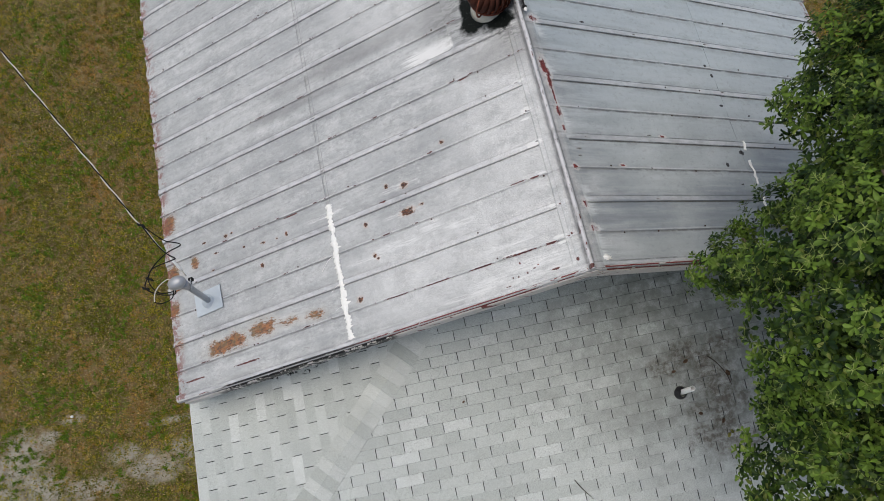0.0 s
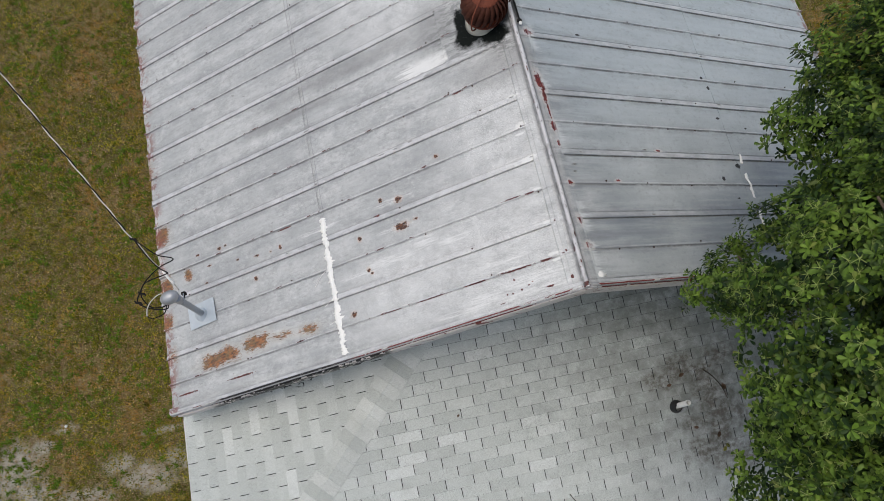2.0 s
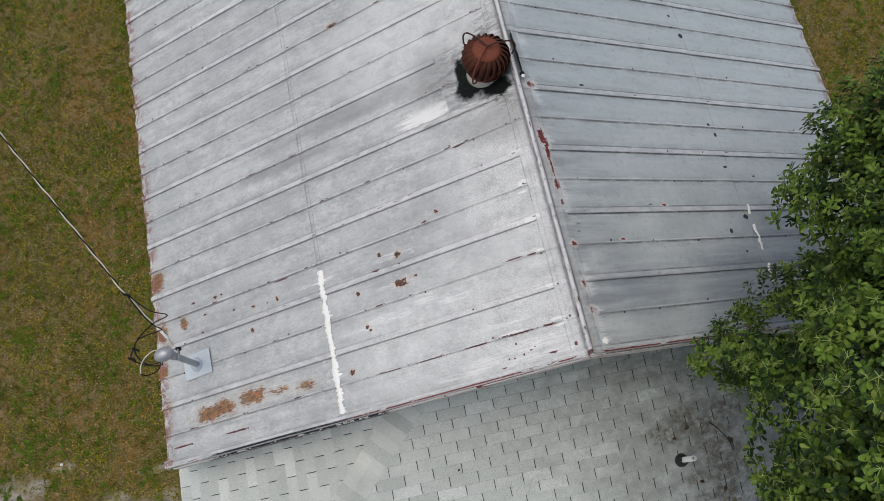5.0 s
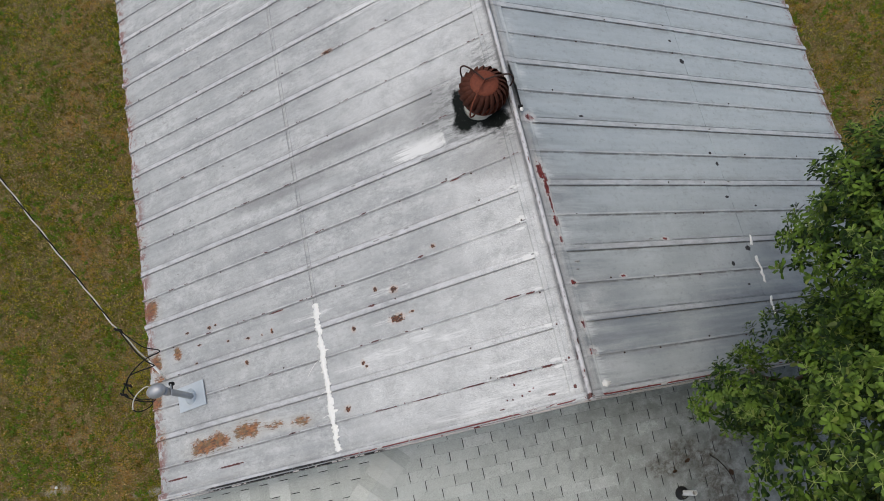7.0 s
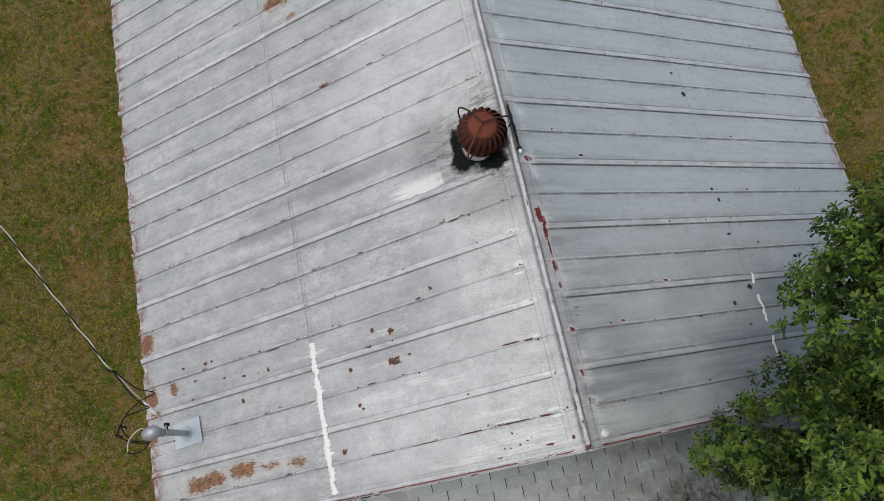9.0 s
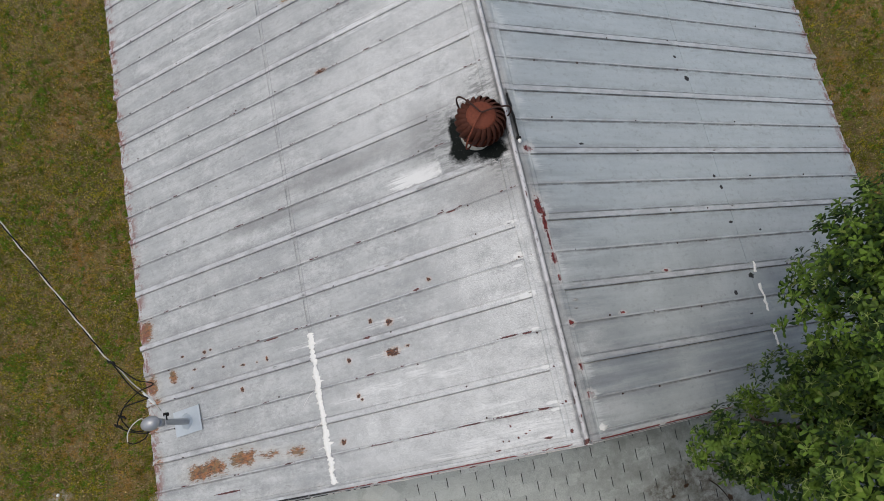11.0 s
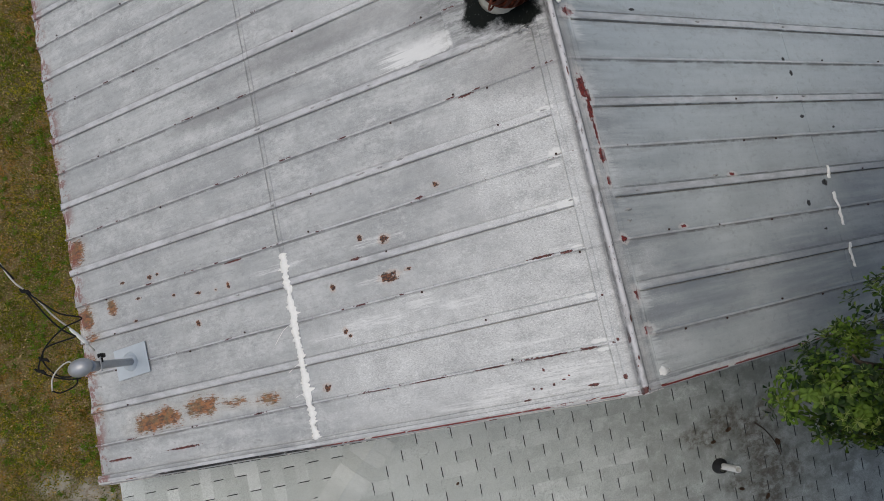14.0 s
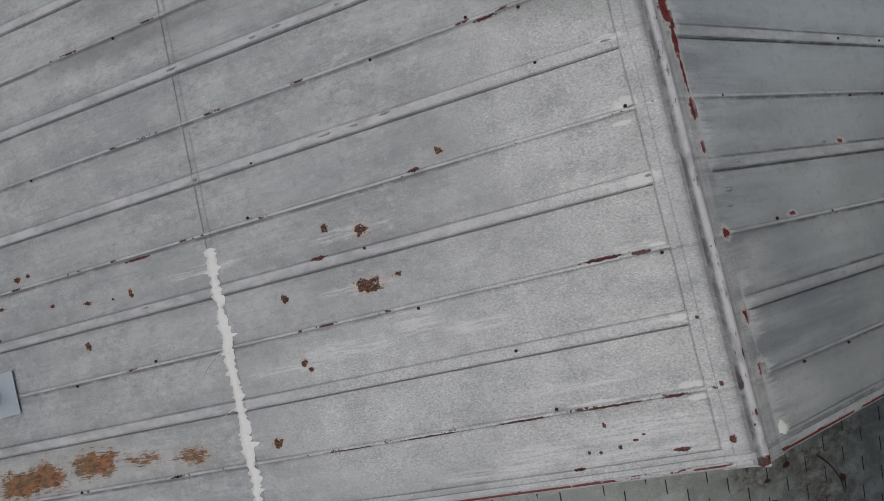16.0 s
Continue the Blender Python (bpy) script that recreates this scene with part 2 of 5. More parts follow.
    # rust: broad stains first, then small bare spots
    spots = [on_left(4.05, 0.42, 0.22, 0.10), on_left(3.85, 0.44, 0.2, 0.10), on_left(3.47, 0.46, 0.22, 0.10), on_left(3.15, 0.44, 0.16, 0.05), on_left(2.81, 0.41, 0.17, 0.055),
             on_left(4.26, 1.445, 0.06, 0.075), on_left(4.60, 1.42, 0.12, 0.13), on_left(4.60, 2.02, 0.14, 0.12), on_left(4.64, 1.0, 0.1, 0.1), on_left(2.20, 5.27, 0.2, 0.13), on_left(2.04, 4.98, 0.07, 0.05),
             on_left(4.6, 0.62, 0.06, 0.09), on_left(4.68, 2.86, 0.05, 0.16), on_left(4.55, 1.24, 0.12, 0.05)]
    region = g.blobs(spots, 0.9, 7.0, 1.0, 0.8)
    solid = g.blobs([on_left(4.27, 1.445, 0.08, 0.08), on_left(4.60, 1.42, 0.13, 0.12), on_left(4.61, 2.02, 0.14, 0.13), on_left(4.64, 1.0, 0.08, 0.08), on_left(3.95, 0.42, 0.30, 0.08), on_left(3.47, 0.46, 0.18, 0.08), on_left(2.20, 5.27, 0.16, 0.10)], 0.8, 9.0, 0.9, 0.6)
    spray = g.math("ADD", g.math("MULTIPLY_ADD", solid, 0.11, g.math("MULTIPLY", region, 0.25)), g.math("MULTIPLY_ADD", g.noise(46, 6, 0.8, (0.30, 1.7, 0.6), off=7), 0.75, g.math("MULTIPLY", g.noise(8, 4, 0.6, (0.6, 1.6, 1), off=17), 0.28)))
    rusty = g.mix(g.step(g.noise(34, 6, 0.75, (0.5, 1.4, 1)), 0.38, 0.62), (0.060, 0.026, 0.011), (0.34, 0.120, 0.028))
    rusty = g.mix(g.math("MULTIPLY", g.step(g.noise(11, 4, 0.6, off=27), 0.48, 0.62), 0.55), rusty, (0.15, 0.11, 0.045))
    c = g.mix(g.math("MULTIPLY", region, 0.3), c, (0.40, 0.33, 0.235))
    c = g.mix(g.math("MULTIPLY", g.math("MULTIPLY", g.step(spray, 0.695, 0.79), g.step(region, 0.05, 0.3)), 0.92), c, rusty)
    # small grey scuffs scattered over the lower left slope
    scuff = g.math("MULTIPLY", g.step(g.noise(10.0, 5, 0.7, (0.7, 1.5, 1), off=91), 0.665, 0.70), g.step(side.outputs[0], -2.0, -3.0))
    c = g.mix(g.math("MULTIPLY", scuff, 0.65), c, (0.17, 0.165, 0.155))
    nick = g.math("MULTIPLY", g.math("MULTIPLY", crown, g.step(g.noise(8, 5, 0.7, off=77), 0.58, 0.61)), g.step(side.outputs[0], 0.0, -0.1))
    c = g.mix(g.math("MULTIPLY", nick, g.step(g.math("ABSOLUTE", g.math("SUBTRACT", run, 0.3075)), 0.02, 0.01)), c, (0.085, 0.026, 0.022))
    spots = [on_left(1.54, 1.355, 0.042, 0.032), on_left(1.735, 1.41, 0.022, 0.022), on_left(2.04, 1.108, 0.024, 0.028), on_left(1.56, 1.08, 0.075, 0.035), on_left(1.40, 1.10, 0.03, 0.012),
             on_left(2.0, 0.78, 0.02, 0.022), on_left(1.97, 0.735, 0.018, 0.016), on_left(2.25, 0.405, 0.035, 0.028), on_left(1.06, 1.62, 0.024, 0.02), on_left(1.776, 4.017, 0.07, 0.022), on_left(2.99, 1.352, 0.018, 0.028), on_left(3.12, 1.345, 0.016, 0.013), on_left(3.785, 1.605, 0.026, 0.02), on_left(3.70, 1.61, 0.018, 0.012), on_left(4.1, 1.63, 0.025, 0.012), on_left(3.95, 1.46, 0.03, 0.010), on_left(4.02, 1.28, 0.02, 0.012), on_left(3.35, 1.12, 0.026, 0.022), on_left(3.30, 1.36, 0.03, 0.012), on_left(3.56, 1.40, 0.016, 0.012)]
    c = g.mix(g.math("MULTIPLY", g.blobs(spots, 1.0, 40.0, 1.25, 0.35), 0.35), c, (0.50, 0.33, 0.22))
    c = g.mix(g.blobs(spots, 1.6, 34.0, 0.85, 0.14), c, g.mix(g.step(g.noise(70, 5, 0.75, (0.6, 1.4, 1)), 0.44, 0.62), (0.022, 0.012, 0.010), (0.21, 0.075, 0.03)))
    spots = [on_left(0.44, 0.945, 0.10, 0.010), on_left(0.27, 0.936, 0.05, 0.009), on_left(1.795, 1.27, 0.045, 0.014), on_left(0.55, 0.312, 0.16, 0.007), on_left(0.95, 0.312, 0.14, 0.007), on_left(1.4, 0.312, 0.2, 0.005), on_left(1.85, 0.312, 0.15, 0.004), on_left(0.28, 0.312, 0.06, 0.010),
             on_left(1.21, 1.563, 0.035, 0.012), on_left(0.6, 0.235, 0.009, 0.012), on_left(0.55, 0.13, 0.012, 0.012), on_left(0.30, 0.085, 0.045, 0.010), on_left(0.48, 0.15, 0.012, 0.007), on_left(0.44, 0.17, 0.010, 0.006), on_left(0.64, 0.12, 0.010, 0.010), on_left(0.69, 0.125, 0.008, 0.009), on_left(0.75, 0.06, 0.03, 0.008), on_left(3.7, 0.17, 0.2, 0.011), on_left(4.45, 0.17, 0.16, 0.011),
             on_left(0.09, 0.33, 0.011, 0.014), on_left(0.10, 0.10, 0.015, 0.02), on_left(0.12, 0.62, 0.01, 0.010), on_left(0.7, 2.15, 0.06, 0.009), on_left(2.9, 1.525, 0.1, 0.008)]
    c = g.mix(g.blobs(spots, 1.2, 48.0, 0.85, 0.15), c, g.mix(g.step(g.noise(80, 5, 0.7), 0.4, 0.6), (0.03, 0.012, 0.011), (0.15, 0.034, 0.027)))
    spots = [on_right(0.12, 1.80, 0.026, 0.09), on_right(0.095, 1.96, 0.045, 0.085), on_right(0.135, 1.90, 0.03, 0.05), on_right(0.125, 1.66, 0.013, 0.09), on_right(0.13, 1.49, 0.032, 0.055), on_right(0.13, 1.32, 0.016, 0.035), on_right(0.14, 0.935, 0.03, 0.025), on_right(0.13, 0.58, 0.03, 0.04), on_right(0.15, 0.345, 0.04, 0.03),
             on_right(0.70, 0.962, 0.03, 0.012), on_right(1.33, 1.285, 0.035, 0.015), on_right(0.14, 2.49, 0.045, 0.04)]
    c = g.mix(g.math("MULTIPLY", g.blobs(spots, 1.3, 30.0, 1.6, 0.4), 0.5), c, (0.66, 0.62, 0.59))
    c = g.mix(g.blobs(spots, 1.2, 36.0, 0.85, 0.15), c, g.mix(g.step(g.noise(80, 5, 0.7), 0.4, 0.6), (0.06, 0.010, 0.009), (0.24, 0.032, 0.028)))
    # thin dark lines on both sides of the cross joint
    joint = g.math("ABSOLUTE", g.math("ADD", side.outputs[0], (SEAM + 0.016) * CP))
    joint = g.math("MULTIPLY", g.step(g.math("ABSOLUTE", g.math("SUBTRACT", joint, 0.019)), 0.0065, 0.002), g.step(g.noise(8, 5, 0.7, off=131), 0.34, 0.56, 0.06, 0.38))
    c = g.mix(joint, c, (0.15, 0.15, 0.155))
    # dark holes in the coat on the right slope
    spots = [on_right(2.38, 3.289, 0.035, 0.03), on_right(2.30, 3.536, 0.02, 0.02), on_right(2.33, 2.19, 0.02, 0.02), on_right(2.41, 1.145, 0.042, 0.03), on_right(2.127, 1.0, 0.024, 0.026), on_right(2.38, 2.07, 0.024, 0.022), on_right(0.75, 2.541, 0.03, 0.012), on_right(2.36, 1.70, 0.03, 0.014), on_right(2.75, 1.60, 0.02, 0.012), on_right(2.25, 0.78, 0.02, 0.01)]
    c = g.mix(g.blobs(spots, 1.0, 40.0, 0.9, 0.15), c, (0.022, 0.020, 0.022))
    # pale fringe where the coat has peeled below the ridge cap
    fringe = g.math("MULTIPLY", g.step(g.math("ADD", side.outputs[0], g.math("MULTIPLY_ADD", g.noise(5.0, 5, 0.7, (0.4, 9.0, 0.4), off=111), 0.34, -0.17)), 0.21, 0.15), g.step(side.outputs[0], 0.11, 0.125))
    fringe = g.math("MULTIPLY", fringe, g.step(g.noise(2.6, 4, 0.6, (0.5, 1.4, 0.5), off=113), 0.44, 0.58))
    c = g.mix(g.math("MULTIPLY", fringe, 0.65), c, (0.62, 0.65, 0.65))
    # shadow lines on both sides of the ridge roll, painted dark
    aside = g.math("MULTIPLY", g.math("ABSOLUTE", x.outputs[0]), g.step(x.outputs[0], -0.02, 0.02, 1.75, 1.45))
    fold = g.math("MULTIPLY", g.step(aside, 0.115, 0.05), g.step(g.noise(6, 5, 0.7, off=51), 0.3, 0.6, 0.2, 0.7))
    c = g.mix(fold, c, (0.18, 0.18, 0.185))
    # reddish primer showing along the eave edges
    edge = g.math("MULTIPLY", g.step(g.math("ABSOLUTE", x.outputs[0]), 4.52 * CP, 4.66 * CP), g.step(g.noise(11, 5, 0.75, off=5), 0.48, 0.56))
    c = g.mix(g.math("MULTIPLY", edge, 0.8), c, (0.21, 0.07, 0.055))
    rough = g.step(blotch, 0.3, 0.7, 0.42, 0.58)
    gloss = g.math("MULTIPLY_ADD", tar, -0.40, 0.45)
    return g.done(c, rough, 0.0, g.math("ADD", g.math("MULTIPLY", speck, 0.35), g.noise(9, 4)), 0.003, gloss)


def trim_paint():
    """White paint flaking off dark red primer."""
    g = Nodes("flaking_white_over_red_paint")
    c = g.mix(g.noise(18, 5), (0.46, 0.455, 0.47), (0.64, 0.635, 0.65))
    c = g.mix(g.math("MULTIPLY", g.step(g.noise(5, 6, 0.7, (3, 1, 1), off=2), 0.5, 0.66), 0.65), c, (0.23, 0.225, 0.225))
    c = g.mix(g.step(g.noise(11.0, 6, 0.7, (2, 1, 1), off=6), 0.655, 0.675), c, (0.12, 0.03, 0.025))
    spots = [(0.024, 0.62, 0.006, 0.03), (-0.024, 0.33, 0.008, 0.04), (0.012, 0.44, 0.007, 0.03), (0.0, 0.20, 0.006, 0.015), (-0.01, 0.0, 0.03, 0.022), (0.02, 0.01, 0.02, 0.012), (0.026, 1.0, 0.004, 0.05), (0.026, 1.6, 0.005, 0.08), (0.0, 2.05, 0.005, 0.04)]
    c = g.mix(g.blobs(spots, 1.0, 45.0, 0.9, 0.15), c, g.mix(g.noise(80, 4), (0.025, 0.012, 0.011), (0.15, 0.033, 0.026)))
    # lower sides of the ridge roll darkened: crease shade painted in
    off = g.tree.nodes.new("ShaderNodeSeparateXYZ")
    g.put(off.inputs[0], g.where)
    foot = g.math("MULTIPLY", g.step(g.math("ABSOLUTE", off.outputs[0]), 0.012, 0.024), g.step(off.outputs[1], -0.03, 0.0))
    c = g.mix(g.math("MULTIPLY", foot, g.step(g.noise(7, 6, 0.7, (2, 1, 1), off=44), 0.34, 0.56, 0.25, 0.85)), c, (0.13, 0.13, 0.135))
    c = g.mix(g.math("MULTIPLY", g.step(g.noise(22, 6, 0.75, (2.5, 0.7, 1), off=47), 0.58, 0.64), 0.8), c, (0.10, 0.085, 0.085))
    mould = g.blobs([on_left(2.95, -0.022, 0.6, 0.016), on_left(3.6, -0.022, 0.5, 0.014), on_left(2.4, -0.022, 0.4, 0.010)], 0.6, 16.0, 1.0, 0.3)
    c = g.mix(g.math("MULTIPLY", mould, g.step(g.noise(26, 5, 0.7), 0.4, 0.5)), c, (0.014, 0.014, 0.014))
    return g.done(c, 0.55, 0.0, g.noise(30, 4), 0.002)


def rake_paint():
    """Edge strip of the gable: white paint with long bare red stretches and, to one side, black mould."""
    g = Nodes("peeling_rake_paint")
    c = g.mix(g.noise(18, 5), (0.38, 0.38, 0.378), (0.60, 0.595, 0.59))
    c = g.mix(g.step(g.noise(5.0, 6, 0.7, (0.6, 6, 3), off=6), 0.57, 0.59), c, g.mix(g.noise(30, 4), (0.07, 0.014, 0.012), (0.19, 0.038, 0.028)))
    low = g.tree.nodes.new("ShaderNodeSeparateXYZ")
    g.put(low.inputs[0], g.where)
    strip = g.math("MULTIPLY", g.step(low.outputs[1], 0.003, -0.003), g.step(low.outputs[0], -2.4, -2.0))
    c = g.mix(g.math("MULTIPLY", strip, g.step(g.noise(2.4, 6, 0.7, off=13), 0.45, 0.47)), c, g.mix(g.noise(40, 4), (0.08, 0.014, 0.012), (0.21, 0.035, 0.03)))
    mould = g.blobs([on_left(2.95, -0.022, 0.6, 0.045), on_left(3.6, -0.022, 0.6, 0.04), on_left(2.4, -0.022, 0.4, 0.012)], 0.6, 14.0, 1.0, 0.3)
    c = g.mix(g.math("MULTIPLY", mould, g.step(g.noise(20, 5, 0.7), 0.33, 0.41)), c, (0.010, 0.010, 0.010))
    return g.done(c, 0.55, 0.0, g.noise(30, 4), 0.002)


def fascia_paint():
    g = Nodes("red_fascia_with_mould")
    pale = g.blobs([on_left(3.9, 0.0, 1.6, 3.0)], 0.3, 3.0, 1.0, 0.15)
    red = g.step(g.math("ADD", g.noise(3.0, 5, 0.65, (1, 1, 6)), g.math("MULTIPLY", pale, 0.25)), 0.36, 0.42)
    c = g.mix(red, (0.16, 0.03, 0.025), g.mix(g.noise(14, 5, 0.7), (0.50, 0.46, 0.44), (0.72, 0.69, 0.67)))
    mould = g.blobs([on_left(2.95, 0.0, 0.7, 1.0), on_left(3.6, 0.0, 0.5, 1.0), on_left(2.2, 0.0, 0.25, 1.0)], 0.5, 9.0, 1.0, 0.3)
    c = g.mix(g.math("MULTIPLY", mould, g.step(g.noise(15, 4, 0.7), 0.42, 0.47)), c, (0.010, 0.010, 0.010))
    return g.done(c, 0.6, 0.0, g.noise(25, 4), 0.002)


def shingle_grit(loose, mixed=False):
    """Pale grey asphalt shingle, mineral grit; loose: varied from island to island, else from object to object."""
    g = Nodes("asphalt_shingle_grit" + ("_field" if loose else "_mixed" if mixed else ""))
    r = g.island() if loose else g.random()
    c = g.mix(r, (0.376, 0.396, 0.376) if mixed else (0.418, 0.442, 0.424), (0.55, 0.574, 0.552) if mixed else (0.508, 0.537, 0.517))
    c = g.mix(g.math("MULTIPLY", g.step(r, 0.88, 0.96), 0.55), c, (0.60, 0.625, 0.61))
    grit = g.noise(170, 3, 0.7)
    coarse = g.math("MULTIPLY", g.step(g.noise(60, 5, 0.8, off=5), 0.53, 0.62), g.step(g.math("FRACT", g.math("MULTIPLY", r, 7.3)), 0.3, 0.9, 0.05, 0.55))
    c = g.mix(g.step(grit, 0.38, 0.62), g.mix(1.0, c, (0.80, 0.80, 0.80), "MULTIPLY"), g.mix(1.0, c, (1.16, 1.16, 1.16), "MULTIPLY"))
    c = g.mix(coarse, c, (0.20, 0.215, 0.20))
    c = g.mix(g.math("MULTIPLY", g.step(g.noise(2.3, 5, 0.6), 0.5, 0.72), 0.3), c, (0.29, 0.30, 0.285))
    # shade of the overhanging tree, painted onto the shingles as dark patches
    tree_shade = g.blobs([(2.0, -0.7, 1.7, 1.5), (1.3, 0.1, 1.3, 0.6)], 0.7, 2.4, 0.8, 0.6)
    c = g.mix(g.math("MULTIPLY", tree_shade, g.step(g.noise(7, 6, 0.7, off=61), 0.32, 0.62, 0.35, 0.9)), c, (0.130, 0.136, 0.120))
    # weaker grey darkening over the right of the front slope
    grey_cast = g.blobs([(0.9, -0.25, 2.0, 1.1)], 0.5, 1.8, 0.8, 0.6)
    c = g.mix(g.math("MULTIPLY", grey_cast, g.step(g.noise(11, 6, 0.75, off=63), 0.36, 0.62, 0.12, 0.5)), c, (0.19, 0.205, 0.19))
    leaf = g.blobs([(1.25, -0.62, 0.25, 0.14), (1.45, -0.9, 0.2, 0.2), (1.5, -1.4, 0.3, 0.2), (1.3, -1.25, 0.2, 0.12), (1.75, -0.6, 0.3, 0.15), (1.05, -0.75, 0.22, 0.1), (1.35, -0.7, 0.5, 0.12), (1.6, -1.1, 0.3, 0.35), (1.35, -1.5, 0.35, 0.2), (1.7, -1.6, 0.3, 0.3)], 1.3, 4.2, 0.78, 0.35)
    c = g.mix(g.math("MULTIPLY", leaf, g.step(g.noise(17, 5, 0.7), 0.38, 0.62, 0.08, 0.78)), c, g.mix(g.noise(30, 3), (0.045, 0.038, 0.031), (0.12, 0.098, 0.072)))
    drip = g.blobs([(-3.17, 0.063, 0.06, 0.03), (-2.79, 0.034, 0.05, 0.03), (-2.96, 0.068, 0.08, 0.03), (-2.70, 0.089, 0.06, 0.03), (-3.4, 0.09, 0.2, 0.025)], 1.0, 16.0, 0.9, 0.3)
    c = g.mix(g.math("MULTIPLY", drip, g.step(g.noise(26, 4, 0.7, off=3), 0.5, 0.56)), c, (0.012, 0.012, 0.012))
    return g.done(c, 0.92, 0.0, grit, 0.002, 0.25)


def lawn_soil():
    """Thin lawn: soil, dead thatch and moss between the blades."""
    g = Nodes("lawn_soil_and_thatch")
    c = g.mix(g.step(g.noise(1.1, 6, 0.65), 0.35, 0.65), (0.095, 0.074, 0.026), (0.20, 0.135, 0.065))
    c = g.mix(g.math("MULTIPLY", g.step(g.noise(9, 5, 0.7), 0.45, 0.65), 0.7), c, (0.10, 0.115, 0.015))
    c = g.mix(g.math("MULTIPLY", g.step(g.noise(45, 4, 0.7), 0.48, 0.64), 0.75), c, (0.33, 0.27, 0.16))
    sand = g.blobs([(-7.35, 0.1, 0.42, 0.45), (-7.0, -0.35, 0.4, 0.3), (-5.5, -0.35, 0.45, 0.22), (-5.9, -0.1, 0.3, 0.15), (-5.0, -0.2, 0.3, 0.2), (-6.55, 0.62, 0.05, 0.05), (-6.4, -0.45, 0.5, 0.2), (-7.6, -0.5, 0.5, 0.4), (-4.7, -0.4, 0.3, 0.25), (-6.9, 0.35, 0.25, 0.12), (-5.2, 0.25, 0.35, 0.06), (-6.6, 0.55, 0.2, 0.1)], 1.0, 4.0, 0.8, 0.45)
    c = g.mix(g.math("MULTIPLY", sand, g.step(g.noise(14, 5, 0.7), 0.3, 0.55, 0.3, 0.95)), c, (0.37, 0.345, 0.30))
    return g.done(c, 0.95, 0.0, g.noise(60, 5, 0.7), 0.02, 0.15)


def grass_blade():
    g = Nodes("grass_blade")
    r = g.island()
    c = g.mix(g.step(r, 0.0, 1.0), (0.088, 0.120, 0.004), (0.42, 0.345, 0.035))
    c = g.mix(g.math("MULTIPLY", g.step(g.noise(5.5, 4, 0.6, off=12), 0.52, 0.62), 0.8), c, (0.085, 0.165, 0.014))
    dead = g.math("ADD", g.noise(1.1, 6, 0.65), g.math("MULTIPLY", g.noise(6, 5, 0.7), 0.55))
    c = g.mix(g.step(g.math("ADD", dead, g.math("MULTIPLY", r, 0.25)), 0.87, 1.08), c, (0.40, 0.215, 0.065))
    c = g.mix(g.step(g.noise(2.6, 5, 0.7, off=33), 0.56, 0.40, 0.0, 0.55), c, (0.07, 0.095, 0.01))
    c = g.mix(g.math("MULTIPLY", g.step(g.noise(8.0, 5, 0.7, off=52), 0.50, 0.62), 0.65), c, (0.040, 0.056, 0.006))
    c = g.mix(g.math("MULTIPLY", g.step(g.noise(13.0, 5, 0.7, off=56), 0.54, 0.66), 0.6), c, (0.50, 0.40, 0.15))
    return g.done(c, 0.85, 0.0, None, 0, 0.1)


def leaf_green():
    """Leathery leaves, each its own green; some boughs fresher, dark patches painted for shaded gaps."""
    g = Nodes("glossy_leaf")
    r = g.island()
    c = g.mix(g.math("POWER", r, 1.7), (0.007, 0.023, 0.004), (0.135, 0.230, 0.028))
    c = g.mix(g.step(g.noise(4.0, 3, 0.6, off=8), 0.57, 0.44, 0.0, 0.85), c, (0.007, 0.021, 0.004))
    c = g.mix(g.step(g.noise(4.5, 3, 0.6, off=18), 0.50, 0.60, 0.0, 0.6), c, (0.150, 0.240, 0.034))
    c = g.mix(g.math("MULTIPLY", g.step(r, 0.93, 0.99), 0.6), c, (0.20, 0.22, 0.06))
    return g.done(c, 0.48, 0.0, g.noise(40, 3), 0.002, 0.17)


def weed_leaf():
    g = Nodes("green_weed_leaf")
    c = g.mix(g.island(), (0.05, 0.105, 0.010), (0.16, 0.235, 0.028))
    return g.done(c, 0.8, 0.0, None, 0, 0.1)


def dry_litter():
    g = Nodes("dry_leaf_litter")
    c = g.mix(g.island(), (0.12, 0.06, 0.022), (0.50, 0.37, 0.17))
    return g.done(c, 0.9, 0.0, None, 0, 0.1)


WEED, LITTER = weed_leaf(), dry_litter()
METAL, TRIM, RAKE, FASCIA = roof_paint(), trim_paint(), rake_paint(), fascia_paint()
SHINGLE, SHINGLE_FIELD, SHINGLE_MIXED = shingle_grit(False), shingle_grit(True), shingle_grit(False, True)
SOIL, BLADE, LEAF = lawn_soil(), grass_blade(), leaf_green()
CUT = plain("black_asphalt_cut_edge", (0.05, 0.05, 0.048), 0.9)
DECK = plain("dark_roof_felt", (0.035, 0.036, 0.036), 0.9)
WALL = plain("painted_block_wall", (0.62, 0.60, 0.55), 0.8, grain=12)
SOFFIT = plain("painted_soffit_board", (0.5, 0.48, 0.45), 0.7)
SEALANT = plain("white_roof_sealant", (0.82, 0.815, 0.79), 0.5, grain=60, amount=0.12)
GREYSEAL = plain("old_grey_sealant", (0.40, 0.40, 0.40), 0.7, grain=70, amount=0.5)
RUST = plain("rusted_steel", (0.17, 0.045, 0.024), 0.75, 0.0, 45, 0.5, 0.3)
DARKRUST = plain("dark_rusted_steel", (0.055, 0.028, 0.022), 0.8, 0.0, 45, 0.5, 0.3)
FIN = plain("dark_rust_fin", (0.078, 0.024, 0.014), 0.75, 0.0, 45, 0.5, 0.25)
